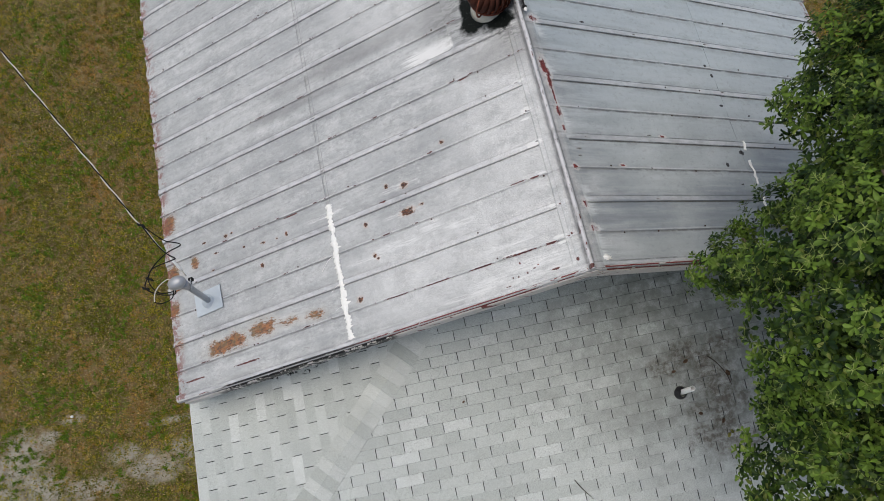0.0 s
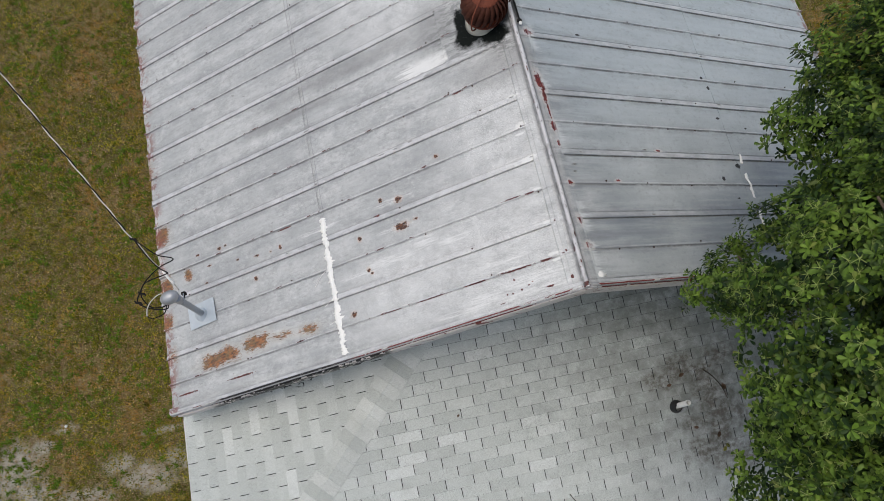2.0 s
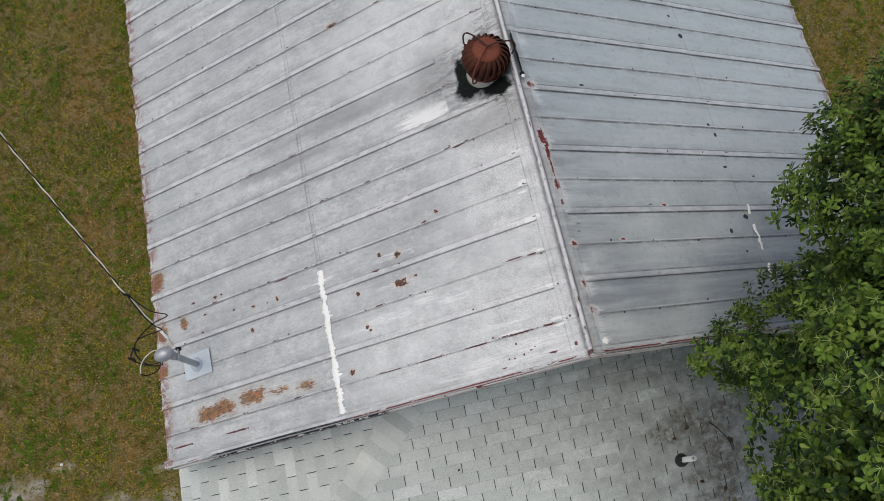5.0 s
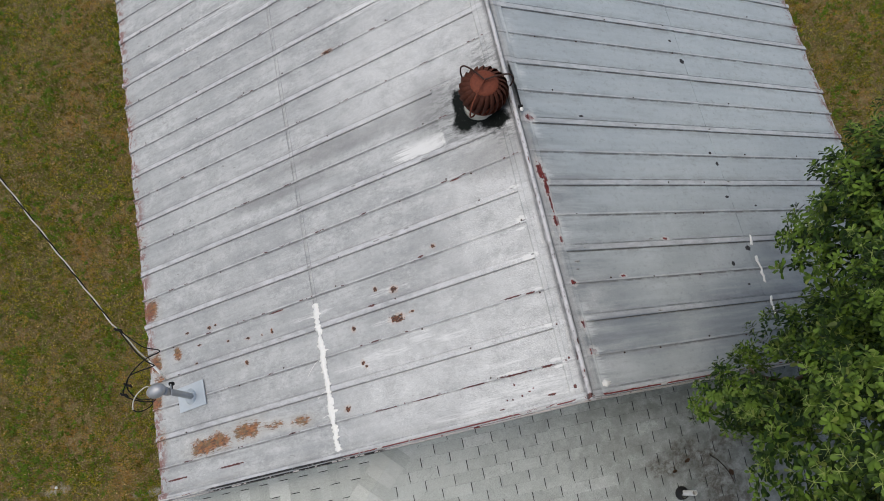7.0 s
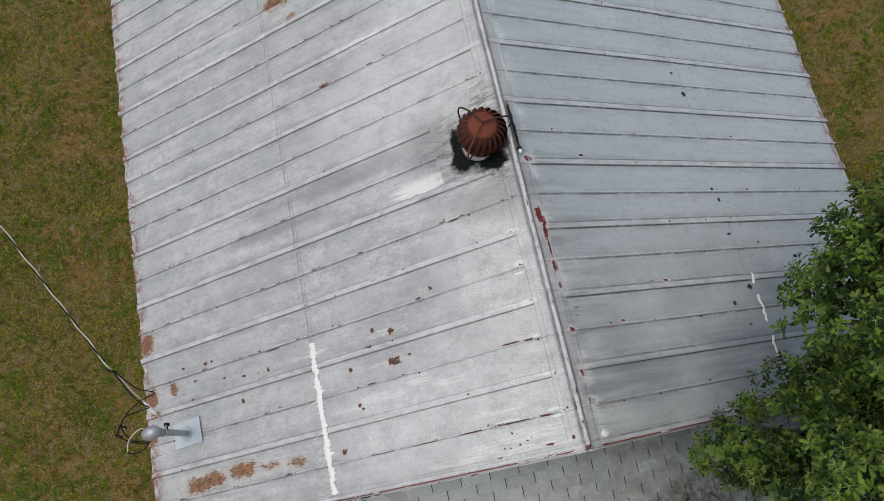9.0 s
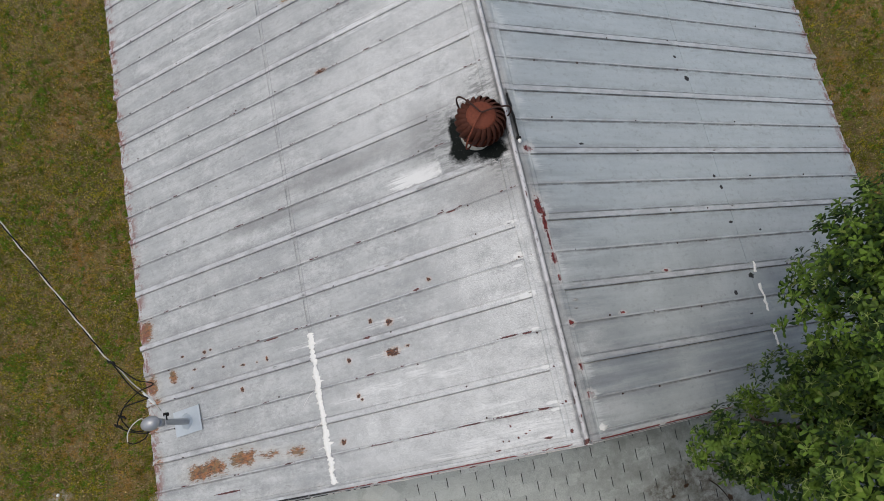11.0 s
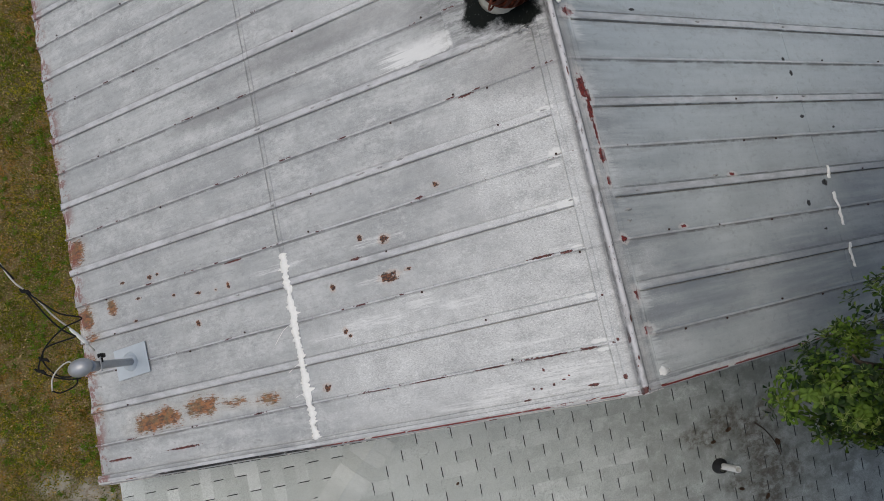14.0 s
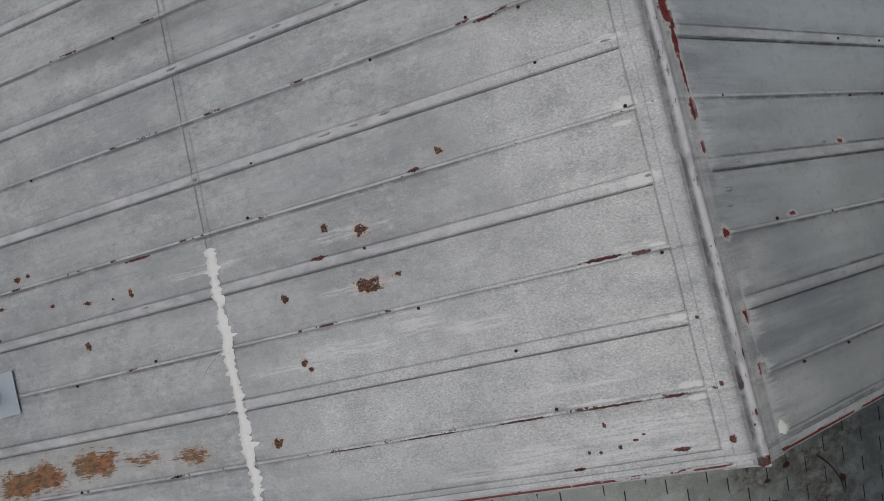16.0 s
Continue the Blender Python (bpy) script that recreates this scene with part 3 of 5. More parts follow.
COLLAR = plain("peeling_cream_paint", (0.55, 0.52, 0.45), 0.6, 0.0, 20, 0.35)
GALV = plain("galvanised_steel", (0.36, 0.38, 0.40), 0.42, 0.6, 25, 0.2)
FLASH = plain("pale_grey_flashing", (0.50, 0.55, 0.59), 0.5, 0.0, 18, 0.12)
ALUM = plain("cast_aluminium", (0.40, 0.41, 0.43), 0.45, 0.5, 30, 0.2)
RUBBER = plain("black_rubber", (0.012, 0.012, 0.013), 0.55)
CABLE = plain("black_cable_sheath", (0.010, 0.010, 0.010), 0.7, spec=0.2)
BARE = plain("pale_neutral_wire", (0.50, 0.48, 0.44), 0.45, 0.2)
PVC = plain("white_pvc", (0.74, 0.74, 0.72), 0.4, grain=40, amount=0.12)
BARK = plain("grey_brown_bark", (0.14, 0.11, 0.085), 0.9, 0.0, 25, 0.5, 0.2)
STALK = plain("pale_green_stalk", (0.21, 0.27, 0.06), 0.6)
TWIG = plain("dead_twig", (0.05, 0.035, 0.028), 0.9)


# ---- mesh helpers ----
def mesh_of(name, verts, faces, material, smooth=False):
    me = bpy.data.meshes.new(name)
    me.from_pydata([tuple(v) for v in verts], [], faces)
    me.materials.append(material)
    if smooth:
        me.polygons.foreach_set("use_smooth", [True] * len(me.polygons))
    me.update()
    return me


def piece(name, me, parent=None, label="", m=None):
    ob = new(name, me)
    if parent is not None:
        ob.parent = parent
    if m is not None:
        ob.matrix_basis = m
    return tagged(ob, label)


def part(name, bm, material, parent=None, label="", smooth=False):
    me = bpy.data.meshes.new(name)
    bmesh.ops.recalc_face_normals(bm, faces=bm.faces)
    bm.to_mesh(me)
    bm.free()
    me.materials.append(material)
    if smooth:
        me.polygons.foreach_set("use_smooth", [True] * len(me.polygons))
    return piece(name, me, parent, label)


def slab(bm, lo, hi, bevel=0.0):
    """A box between two corners, with its edges eased."""
    r = bmesh.ops.create_cube(bm, size=1.0)
    size = Vector(hi) - Vector(lo)
    bmesh.ops.transform(bm, matrix=Matrix.Translation((Vector(hi) + Vector(lo)) / 2) @ Matrix.Diagonal((*size, 1)), verts=r["verts"])
    if bevel:
        edges = list({e for v in r["verts"] for e in v.link_edges})
        bmesh.ops.bevel(bm, geom=edges, offset=bevel, segments=2, affect="EDGES", profile=0.5)


def tube(bm, points, radii, sides=8, close=True):
    """A tube along points."""
    rings = []
    pts = [Vector(q) for q in points]
    for i, q in enumerate(pts):
        d = (pts[min(i + 1, len(pts) - 1)] - pts[max(i - 1, 0)]).normalized()
        a = d.orthogonal().normalized() if i == 0 else (last - d * last.dot(d)).normalized()
        last = a
        b = d.cross(a)
        r = radii[i] if isinstance(radii, (list, tuple)) else radii
        rings.append([bm.verts.new(q + (a * math.cos(k * math.tau / sides) + b * math.sin(k * math.tau / sides)) * r) for k in range(sides)])
    for u, v in zip(rings, rings[1:]):
        for k in range(sides):
            bm.faces.new((u[k], u[(k + 1) % sides], v[(k + 1) % sides], v[k]))
    if close:
        bm.faces.new(rings[0][::-1]), bm.faces.new(rings[-1])


def turned(bm, profile, sides=24, cap=True):
    """A body turned round z from (radius, z) pairs."""
    rings = [[bm.verts.new((r * math.cos(k * math.tau / sides), r * math.sin(k * math.tau / sides), z)) for k in range(sides)] for r, z in profile]
    for u, v in zip(rings, rings[1:]):
        for k in range(sides):
            bm.faces.new((u[k], u[(k + 1) % sides], v[(k + 1) % sides], v[k]))
    if cap:
        bm.faces.new(rings[0][::-1]), bm.faces.new(rings[-1])


def bend(points, n=8):
    """A smooth line through points."""
    pts = [Vector(q) for q in points]
    out = []
    for i in range(len(pts) - 1):
        a, b, c, d = pts[max(i - 1, 0)], pts[i], pts[i + 1], pts[min(i + 2, len(pts) - 1)]
        for k in range(n):
            t = k / n
            out.append(0.5 * (2 * b + (c - a) * t + (2 * a - 5 * b + 4 * c - d) * t * t + (3 * b - a - 3 * c + d) * t ** 3))
    return out + [pts[-1]]


def slope(side, s, y, h=0.0):
    """A point of the metal roof: s down from the ridge, h above the sheet; side -1 or 1."""
    return Vector((side * (s * CP + h * SP), y, ZR - s * SP + h * CP))


# ---- setting: ground, house ----
GAP = 0.3075                    # from rib to rib
Y0 = 0.012                      # the first lapped rib
LONG = 9.3                      # length of the roof
EAVE = 4.70                     # from ridge to eave along the slope
FRONT, TILT = ZR - 1.86, 0.30   # shingle slope: height at y = 0, and fall
HIP = -1.66                     # hip: x - y
LOW = -4.22                     # its left eave


def ground():
    """One sheet, finer round the house, out to the horizon."""
    n = 90
    u = np.linspace(-1, 1, n)
    axis = np.sign(u) * (np.abs(u) ** 3.2) * 600 + u * 14
    verts = [(x, y + 2, 0.05 * noise.noise(Vector((x * 0.35, y * 0.35, 0))) if abs(x) < 40 and abs(y) < 40 else 0.0) for y in axis for x in axis]
    faces = [(j * n + i, j * n + i + 1, (j + 1) * n + i + 1, (j + 1) * n + i) for j in range(n - 1) for i in range(n - 1)]
    ob = new("ground", mesh_of("ground", verts, faces, SOIL, True))
    return tagged(ob, "patchy lawn soil with dead thatch and sandy spots", "ground", kind="structure")


def scatter(name, corners, material, label, category):
    """Many small loose faces as one sheet of stuff: corners is (count, corners per face, 3)."""
    count, per = corners.shape[:2]
    verts = corners.reshape(-1, 3).astype(np.float32)
    me = bpy.data.meshes.new(name)
    me.vertices.add(len(verts)), me.loops.add(len(verts)), me.polygons.add(count)
    me.vertices.foreach_set("co", verts.ravel())
    me.loops.foreach_set("vertex_index", np.arange(len(verts), dtype=np.int32))
    me.polygons.foreach_set("loop_start", np.arange(0, len(verts), per, dtype=np.int32))
    me.materials.append(material)
    me.update(calc_edges=True)
    return tagged(new(name, me), label, category, kind="stuff")


def low_of(spots):
    return np.array([0.05 * noise.noise(Vector((x * 0.35, (y - 2) * 0.35, 0))) for x, y in spots])


def blades(rng, base, low, long, wide, lean):
    """Triangular blades standing at base."""
    k = len(base)
    turn = rng.uniform(0, math.tau, k)
    way = np.stack([np.cos(turn), np.sin(turn)], 1)
    side = np.stack([-way[:, 1], way[:, 0]], 1)
    a = np.column_stack([base - side * wide[:, None], low + 0.004])
    b = np.column_stack([base + side * wide[:, None], low + 0.004])
    tip = np.column_stack([base + way * (long * lean)[:, None], low + 0.004 + long * np.sqrt(1 - 0.75 * lean ** 2)])
    return np.stack([a, b, tip], 1)


STRIPS = ((-8.6, -3.9, -2.0, 10.5), (3.9, 8.6, 1.5, 8.5))


def lawn():
    """Short blades in tufts over the strips of lawn beside the house, with weeds and dry litter."""
    rng = np.random.default_rng(5)
    spots, greens, dry = [], [], []
    for (x0, x1, y0, y1), count, weeds, bits in zip(STRIPS, (260000, 110000), (1900, 800), (26000, 10000)):
        tufts = np.stack([rng.uniform(x0, x1, count // 9), rng.uniform(y0, y1, count // 9)], 1)
        spots.append(tufts[rng.integers(0, len(tufts), count)] + rng.normal(0, 0.024, (count, 2)))
        seeds = np.stack([rng.uniform(x0, x1, weeds // 5), rng.uniform(y0, y1, weeds // 5)], 1)
        tufts = seeds[rng.integers(0, len(seeds), weeds)] + rng.normal(0, 0.11, (weeds, 2))
        greens.append(np.repeat(tufts, 16, 0) + rng.normal(0, 0.016, (weeds * 16, 2)))
        dry.append(np.stack([rng.uniform(x0, x1, bits), rng.uniform(y0, y1, bits)], 1))
    base = np.concatenate(spots)
    bare = np.exp(-(((base[:, 0] + 7.3) / 0.45) ** 2 + ((base[:, 1] - 0.05) / 0.45) ** 2)) + 0.7 * np.exp(-(((base[:, 0] + 5.5) / 0.6) ** 2 + ((base[:, 1] + 0.35) / 0.3) ** 2))
    base = base[rng.uniform(0, 1, len(base)) > bare]
    k = len(base)
    scatter("lawn_grass", blades(rng, base, low_of(base), rng.uniform(0.018, 0.055, k), rng.uniform(0.003, 0.008, k), rng.uniform(0.25, 1.0, k)), BLADE,
            "short olive and straw-coloured lawn grass, thin in places", "grass")
    base = np.concatenate(greens)
    k = len(base)
    scatter("lawn_weed", blades(rng, base, low_of(base), rng.uniform(0.03, 0.075, k), rng.uniform(0.005, 0.011, k), rng.uniform(0.5, 1.0, k)), WEED,
            "bright green weed tufts in the lawn", "weeds")
    base = np.concatenate(dry)
    k = len(base)
    a = rng.uniform(0, math.tau, k)
    size = rng.uniform(0.004, 0.010, k) * np.where(rng.uniform(0, 1, k) < 0.08, 1.8, 1.0)
    u = np.stack([np.cos(a), np.sin(a), rng.uniform(-0.4, 0.4, k)], 1) * size[:, None]
    v = np.stack([-np.sin(a), np.cos(a), rng.uniform(-0.4, 0.4, k)], 1) * (size * rng.uniform(0.35, 0.8, k))[:, None]
    mid = np.column_stack([base, low_of(base) + rng.uniform(0.02, 0.045, k)])
    scatter("dry_litter", np.stack([mid - u, mid + v, mid + u, mid - v], 1), LITTER, "dry tan leaf litter strewn over the lawn", "leaf litter")


def walls():
    """Plain block walls under the roofs."""
    for name, lo, hi in (("wall_west", (-3.85, 0.45, 0), (-3.65, LONG - 0.4, 2.75)), ("wall_east", (3.65, 0.45, 0), (3.85, LONG - 0.4, 2.75)),
                         ("wall_porch_west", (-3.85, -2.2, 0), (-3.65, 0.44, 2.05)), ("wall_porch_east", (4.2, -2.2, 0), (4.4, 0.44, 2.05)),
                         ("wall_porch_south", (-3.64, -2.2, 0), (4.19, -2.0, 1.95))):
        bm = bmesh.new()
        slab(bm, lo, hi, 0.01)
        tagged(part(name, bm, WALL), "plain pale painted block wall", "wall", kind="structure")
    for name, y in (("wall_gable_south", 0.46), ("wall_gable_north", LONG - 0.6)):
        bm = bmesh.new()
        outline = [(-3.64, 0), (3.64, 0), (3.64, 2.85), (0, ZR - 0.14), (-3.64, 2.85)]
        a = [bm.verts.new((x, y, z)) for x, z in outline]
        b = [bm.verts.new((x, y + 0.18, z)) for x, z in outline]
        bm.faces.new(a), bm.faces.new(b[::-1])
        for i in range(5):
            bm.faces.new((a[i], a[(i + 1) % 5], b[(i + 1) % 5], b[i]))
        tagged(part(name, bm, WALL), "plain pale painted gable wall", "wall", kind="structure")


ground()
walls()

# ---- the metal roof ----
metal_roof = tagged(new("metal_roof"), "weathered silver-grey metal gable roof with rust spots and ribbed sheets", "roof", kind="structure")


def deck(side):
    """The boards under the sheets."""
    bm = bmesh.new()
    ends = [[bm.verts.new(slope(side, s, y, h)) for s, h in ((0.0, -0.02), (EAVE - 0.06, -0.02), (EAVE - 0.06, -0.10), (0.0, -0.10))] for y in (0.03, LONG - 0.05)]
    bm.faces.new(ends[0]), bm.faces.new(ends[1][::-1])
    for i in range(4):
        bm.faces.new((ends[0][i], ends[0][(i + 1) % 4], ends[1][(i + 1) % 4], ends[1][i]))
    part("roof_deck", bm, SOFFIT, metal_roof, "painted soffit boards under the sheets")


RIBS = [(-0.034, 0.0), (-0.027, 0.012), (-0.022, 0.008), (0.021, 0.008), (0.026, 0.011), (0.031, 0.0), (0.11, 0.0), (0.21, 0.001),
        (0.294, 0.0), (0.303, 0.011), (0.312, 0.011), (0.321, 0.0), (0.40, 0.001), (0.49, 0.0), (0.577, 0.0)]


SHEETS = {}


def sheet(side, column, low):
    """One ribbed sheet, a little buckled, with a curled lower edge."""
    s0, s1, lift = (SEAM - 0.05, EAVE, 0.0) if low else (0.03, SEAM, 0.005)
    steps = [s0 + (s1 - s0) * i / 14 for i in range(15)]
    rng = random.Random(column * 4 + low * 2 + (side > 0))
    ragged = [rng.uniform(-0.018, 0.014) for _ in RIBS]
    verts, faces, m = [], [], len(RIBS)
    for i, s in enumerate(steps):
        for j, (dy, h) in enumerate(RIBS):
            y = Y0 + 2 * GAP * column + dy
            wave = 0.005 * noise.noise(Vector((side * s * 1.3, y * 5.0, 3.0))) * (1 if h < 0.005 else 0.4)
            last = low and i == len(steps) - 1
            verts.append(slope(side, s + (ragged[j] if last else 0), y, h + lift + wave - (0.012 if last and h < 0.005 else 0)))
    for i in range(len(steps) - 1):
        for j in range(m - 1):
            a = i * m + j
            faces.append((a, a + m, a + m + 1, a + 1) if side < 0 else (a, a + 1, a + m + 1, a + m))
    # a turned-down lip at the lower end gives the sheet its thickness
    k = len(verts)
    for j, (dy, h) in enumerate(RIBS):
        verts.append(verts[(len(steps) - 1) * m + j] + Vector((0, 0, -0.03 if low else -0.006)))
    for j in range(m - 1):
        a = (len(steps) - 1) * m + j
        faces.append((a, k + j, k + j + 1, a + 1) if side < 0 else (a, a + 1, k + j + 1, k + j))
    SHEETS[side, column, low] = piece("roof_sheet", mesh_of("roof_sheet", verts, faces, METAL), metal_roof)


def ridge_cap():
    """Rolled ridge cap with flat flanges, dented along its length."""
    f = [(0.138, 0.014), (0.134, 0.021), (0.10, 0.022), (0.096, 0.026), (0.06, 0.027), (0.036, 0.020)]
    line = [(-x, h) for x, h in f] + [(-0.027, 0.030), (-0.022, 0.047), (-0.009, 0.058), (0.009, 0.058), (0.022, 0.047), (0.027, 0.030)] + [(x, h) for x, h in f[::-1]]
    verts, faces, m = [], [], len(line)
    rows = 80
    for i in range(rows + 1):
        y = -0.012 + (LONG + 0.01) * i / rows
        for j, (x, h) in enumerate(line):
            n = 0.004 * noise.noise(Vector((x * 20, y * 3, 1)))
            verts.append((x + n, y, ZR - abs(x) * TP + h + n))
    for i in range(rows):
        for j in range(m - 1):
            a = i * m + j
            faces.append((a, a + 1, a + m + 1, a + m))
    flat = [q for k, q in enumerate(faces) if not 6 <= k % (m - 1) <= 10]
    roll = [q for k, q in enumerate(faces) if 6 <= k % (m - 1) <= 10]
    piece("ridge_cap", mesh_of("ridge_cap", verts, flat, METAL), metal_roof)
    # the folded end of the cap over the gable
    bm = bmesh.new()
    edge = [(-0.14, 0.012)] + [(x, h) for x, h in line if abs(x) < 0.05] + [(0.14, 0.012), (0.14, -0.07), (0.0, -0.07), (-0.14, -0.07)]
    walls_ = [[bm.verts.new((x, y, ZR - abs(x) * TP + h - 0.002)) for x, h in edge] for y in (-0.024, -0.002)]
    bm.faces.new(walls_[0]), bm.faces.new(walls_[1][::-1])
    for k in range(len(edge)):
        q = (k + 1) % len(edge)
        bm.faces.new((walls_[0][q], walls_[0][k], walls_[1][k], walls_[1][q]))
    part("ridge_end", bm, TRIM, metal_roof, "folded end of the ridge cap")
    piece("ridge_roll", mesh_of("ridge_roll", verts, roll, TRIM, True), metal_roof, "rounded ridge roll, flaking white over red")


def rake_trim(side):
    """Folded edge strip along the gable, with a board below it."""
    line = [(0.062, 0.010), (0.060, 0.017), (0.036, 0.018), (0.032, 0.026), (0.010, 0.026), (0.005, 0.019), (-0.008, 0.018), (-0.012, 0.012), (-0.012, -0.03), (-0.02, -0.038)]
    verts, faces, m = [], [], len(line)
    for i in range(41):
        s = 0.012 + (EAVE + 0.02 - 0.012) * i / 40
        for y, h in line:
            w = 0.004 * noise.noise(Vector((s * 2.2, h * 40, side)))
            verts.append(slope(side, s, y + w, h + w * 0.6))
    for i in range(40):
        for j in range(m - 1):
            a = i * m + j
            faces.append((a, a + 1, a + m + 1, a + m) if side < 0 else (a, a + m, a + m + 1, a + 1))
    top = [q for k, q in enumerate(faces) if k % (m - 1) < 5]
    face = [q for k, q in enumerate(faces) if k % (m - 1) >= 5]
    piece("rake_flashing", mesh_of("rake_flashing", verts, top, METAL), metal_roof)
    piece("rake_trim", mesh_of("rake_trim", verts, face, RAKE), metal_roof, "folded gable trim, peeling white over red")
    bm = bmesh.new()
    front = -0.032 if side < 0 else -0.029
    ends = [[bm.verts.new(slope(side, s, y, h)) for y, h in ((front, -0.045), (front, -0.17), (0.0, -0.17), (0.0, -0.045))] for s in (-0.03, EAVE - 0.03)]
    bm.faces.new(ends[0]), bm.faces.new(ends[1][::-1])
    for i in range(4):
        bm.faces.new((ends[0][i], ends[0][(i + 1) % 4], ends[1][(i + 1) % 4], ends[1][i]))
    part("rake_board", bm, FASCIA, metal_roof, "pale fascia board with red patches and black mould")


def eave_board(side):
    bm = bmesh.new()
    ends = [[bm.verts.new(slope(side, EAVE - 0.055, y, -0.02) + Vector((side * dx, 0, dz))) for dx, dz in ((0, 0), (0, -0.16), (0.025, -0.16), (0.025, 0))] for y in (0.03, LONG - 0.05)]
    bm.faces.new(ends[0]), bm.faces.new(ends[1][::-1])
    for i in range(4):
        bm.faces.new((ends[0][i], ends[0][(i + 1) % 4], ends[1][(i + 1) % 4], ends[1][i]))
    part("eave_board", bm, FASCIA, metal_roof)


for side in (-1, 1):
    deck(side), rake_trim(side), eave_board(side)
ridge_cap()


# ---- sealant, screws and patches on the metal roof ----
def bead(name, side, s, y0, y1, wide, material, seed, lift=0.012, label="", wild=0.6):
    """A brushed line of sealant running across the sheets, uneven in width."""
    rng = random.Random(seed)
    n = max(6, int((y1 - y0) / 0.011))
    verts, faces = [], []
    mid, half = 0.0, wide
    for i in range(n + 1):
        y = y0 + (y1 - y0) * i / n
        mid = 0.85 * mid + rng.uniform(-0.006, 0.006)
        half = wide * (1 + wild * noise.noise(Vector((y * 9, seed, 0))) * 0.9 + wild * rng.uniform(-0.35, 0.35))
        half = max(half, wide * 0.25) * (0.4 if i in (0, n) else 1)
        rib = (y - Y0) % GAP
        rise = 0.011 * max(0, 1 - min(rib, GAP - rib) / 0.045)
        for k, up in ((-1, -0.006), (-0.6, 0.004), (0.1, 0.008), (0.7, 0.004), (1, -0.006)):
            jag = rng.uniform(-0.2, 0.2) * half if abs(k) == 1 else 0
            if abs(k) == 1 and rng.random() < 0.07 * wild:
                jag = k * rng.uniform(0.3, 1.5) * half
            verts.append(slope(side, s + mid + k * half + jag, y, lift + up + rise))
    for i in range(n):
        for k in range(4):
            a = i * 5 + k
            faces.append((a, a + 5, a + 6, a + 1) if side < 0 else (a, a + 1, a + 6, a + 5))
    return piece(name, mesh_of(name, verts, faces, material, True), metal_roof, label)


def lap_strip(side):
    """The lapped cross joint between upper and lower sheets: two low lines."""
    for k, ds in enumerate((0.0, 0.032) if side < 0 else (0.0,)):
        bm = bmesh.new()
        y = Y0 + 0.05
        while y < LONG - 0.2:
            for a, b in ((-0.018, 0.235), (0.275, 0.53)):
                pts = [slope(side, SEAM + ds, y + a + (b - a) * i / 3, 0.006) for i in range(4)]
                tube(bm, pts, 0.003, 5)
            y += 2 * GAP
        tagged(part("lap_joint", bm, METAL, metal_roof, "low grey lap joint lines"), kind="stuff")


def smear(name, side, s, y, rs, ry, material, seed, label=""):
    """A lump of old sealant."""
    rng = random.Random(seed)
    verts = [slope(side, s, y, 0.024)]
    n = 22
    for ring, (r, h) in enumerate(((0.5, 0.020), (1.0, 0.006))):
        for k in range(n):
            q = r * (rng.uniform(0.8, 1.2) if ring == 0 else rng.choice((0.55, 0.75, 1.0, 1.35)) * rng.uniform(0.85, 1.15))
            verts.append(slope(side, s + rs * q * math.cos(k * math.tau / n), y + ry * q * math.sin(k * math.tau / n), h))
    faces = [(0, 1 + k, 1 + (k + 1) % n) for k in range(n)] + [(1 + k, 1 + n + k, 1 + n + (k + 1) % n, 1 + (k + 1) % n) for k in range(n)]
    if side < 0:
        faces = [f[::-1] for f in faces]
    return piece(name, mesh_of(name, verts, faces, material, True), metal_roof, label)


bead("sealant_line", -1, 2.425, 0.05, 1.47, 0.03, SEALANT, 3, wild=0.85, label="ragged line of fresh white sealant")
for a, b in ((1.17, 1.28), (0.78, 1.06), (0.44, 0.64)):
    bead("sealant_line", 1, 2.48, a, b, 0.0135, SEALANT, int(a * 100), wild=0.9, label="short ragged dab of white sealant")
for side in (-1, 1):
    lap_strip(side)
for y, ds, dy in ((0.93, 0.20, -0.13), (0.62, 0.12, -0.05), (0.40, 0.10, -0.02)):
    bm = bmesh.new()
    tube(bm, bend([slope(-1, 2.44, y, 0.016), slope(-1, 2.44 + ds * 0.5, y + dy * 0.3, 0.007), slope(-1, 2.44 + ds, y + dy, 0.004)], 5), 0.0022, 5)
    part("sealant_strand", bm, SEALANT, metal_roof, "thin strand of dried white sealant", True)
# brushed sealant along some lapped ribs and on the cap's edge
rng = random.Random(11)
for s, y in ((1.45, 1.86), (1.62, 1.86), (1.28, 1.87), (1.9, 2.47), (1.75, 2.48), (1.4, 2.47), (2.42, 1.85), (2.42, 2.47), (0.95, 2.46), (1.1, 1.27), (2.9, 1.25), (0.2, 1.87), (0.16, 1.56), (0.16, 1.25), (0.2, 2.46)):
    smear("sealant_lump", -1, s, y, rng.uniform(0.02, 0.05), rng.uniform(0.006, 0.012), GREYSEAL, int(s * 100 + y * 10))
for s, y in ((1.15, 1.29), (0.35, 1.24), (2.45, 1.87), (1.0, 0.62), (0.24, 1.12), (0.22, 1.05), (2.44, 2.47), (1.4, 2.47)):
    smear("sealant_lump", 1, s, y, rng.uniform(0.015, 0.035), rng.uniform(0.006, 0.012), GREYSEAL, int(s * 90 + y * 10))
smear("sealant_lump", 1, 0.185, 0.075, 0.06, 0.04, SEALANT, 5, "thick dab of white sealant")


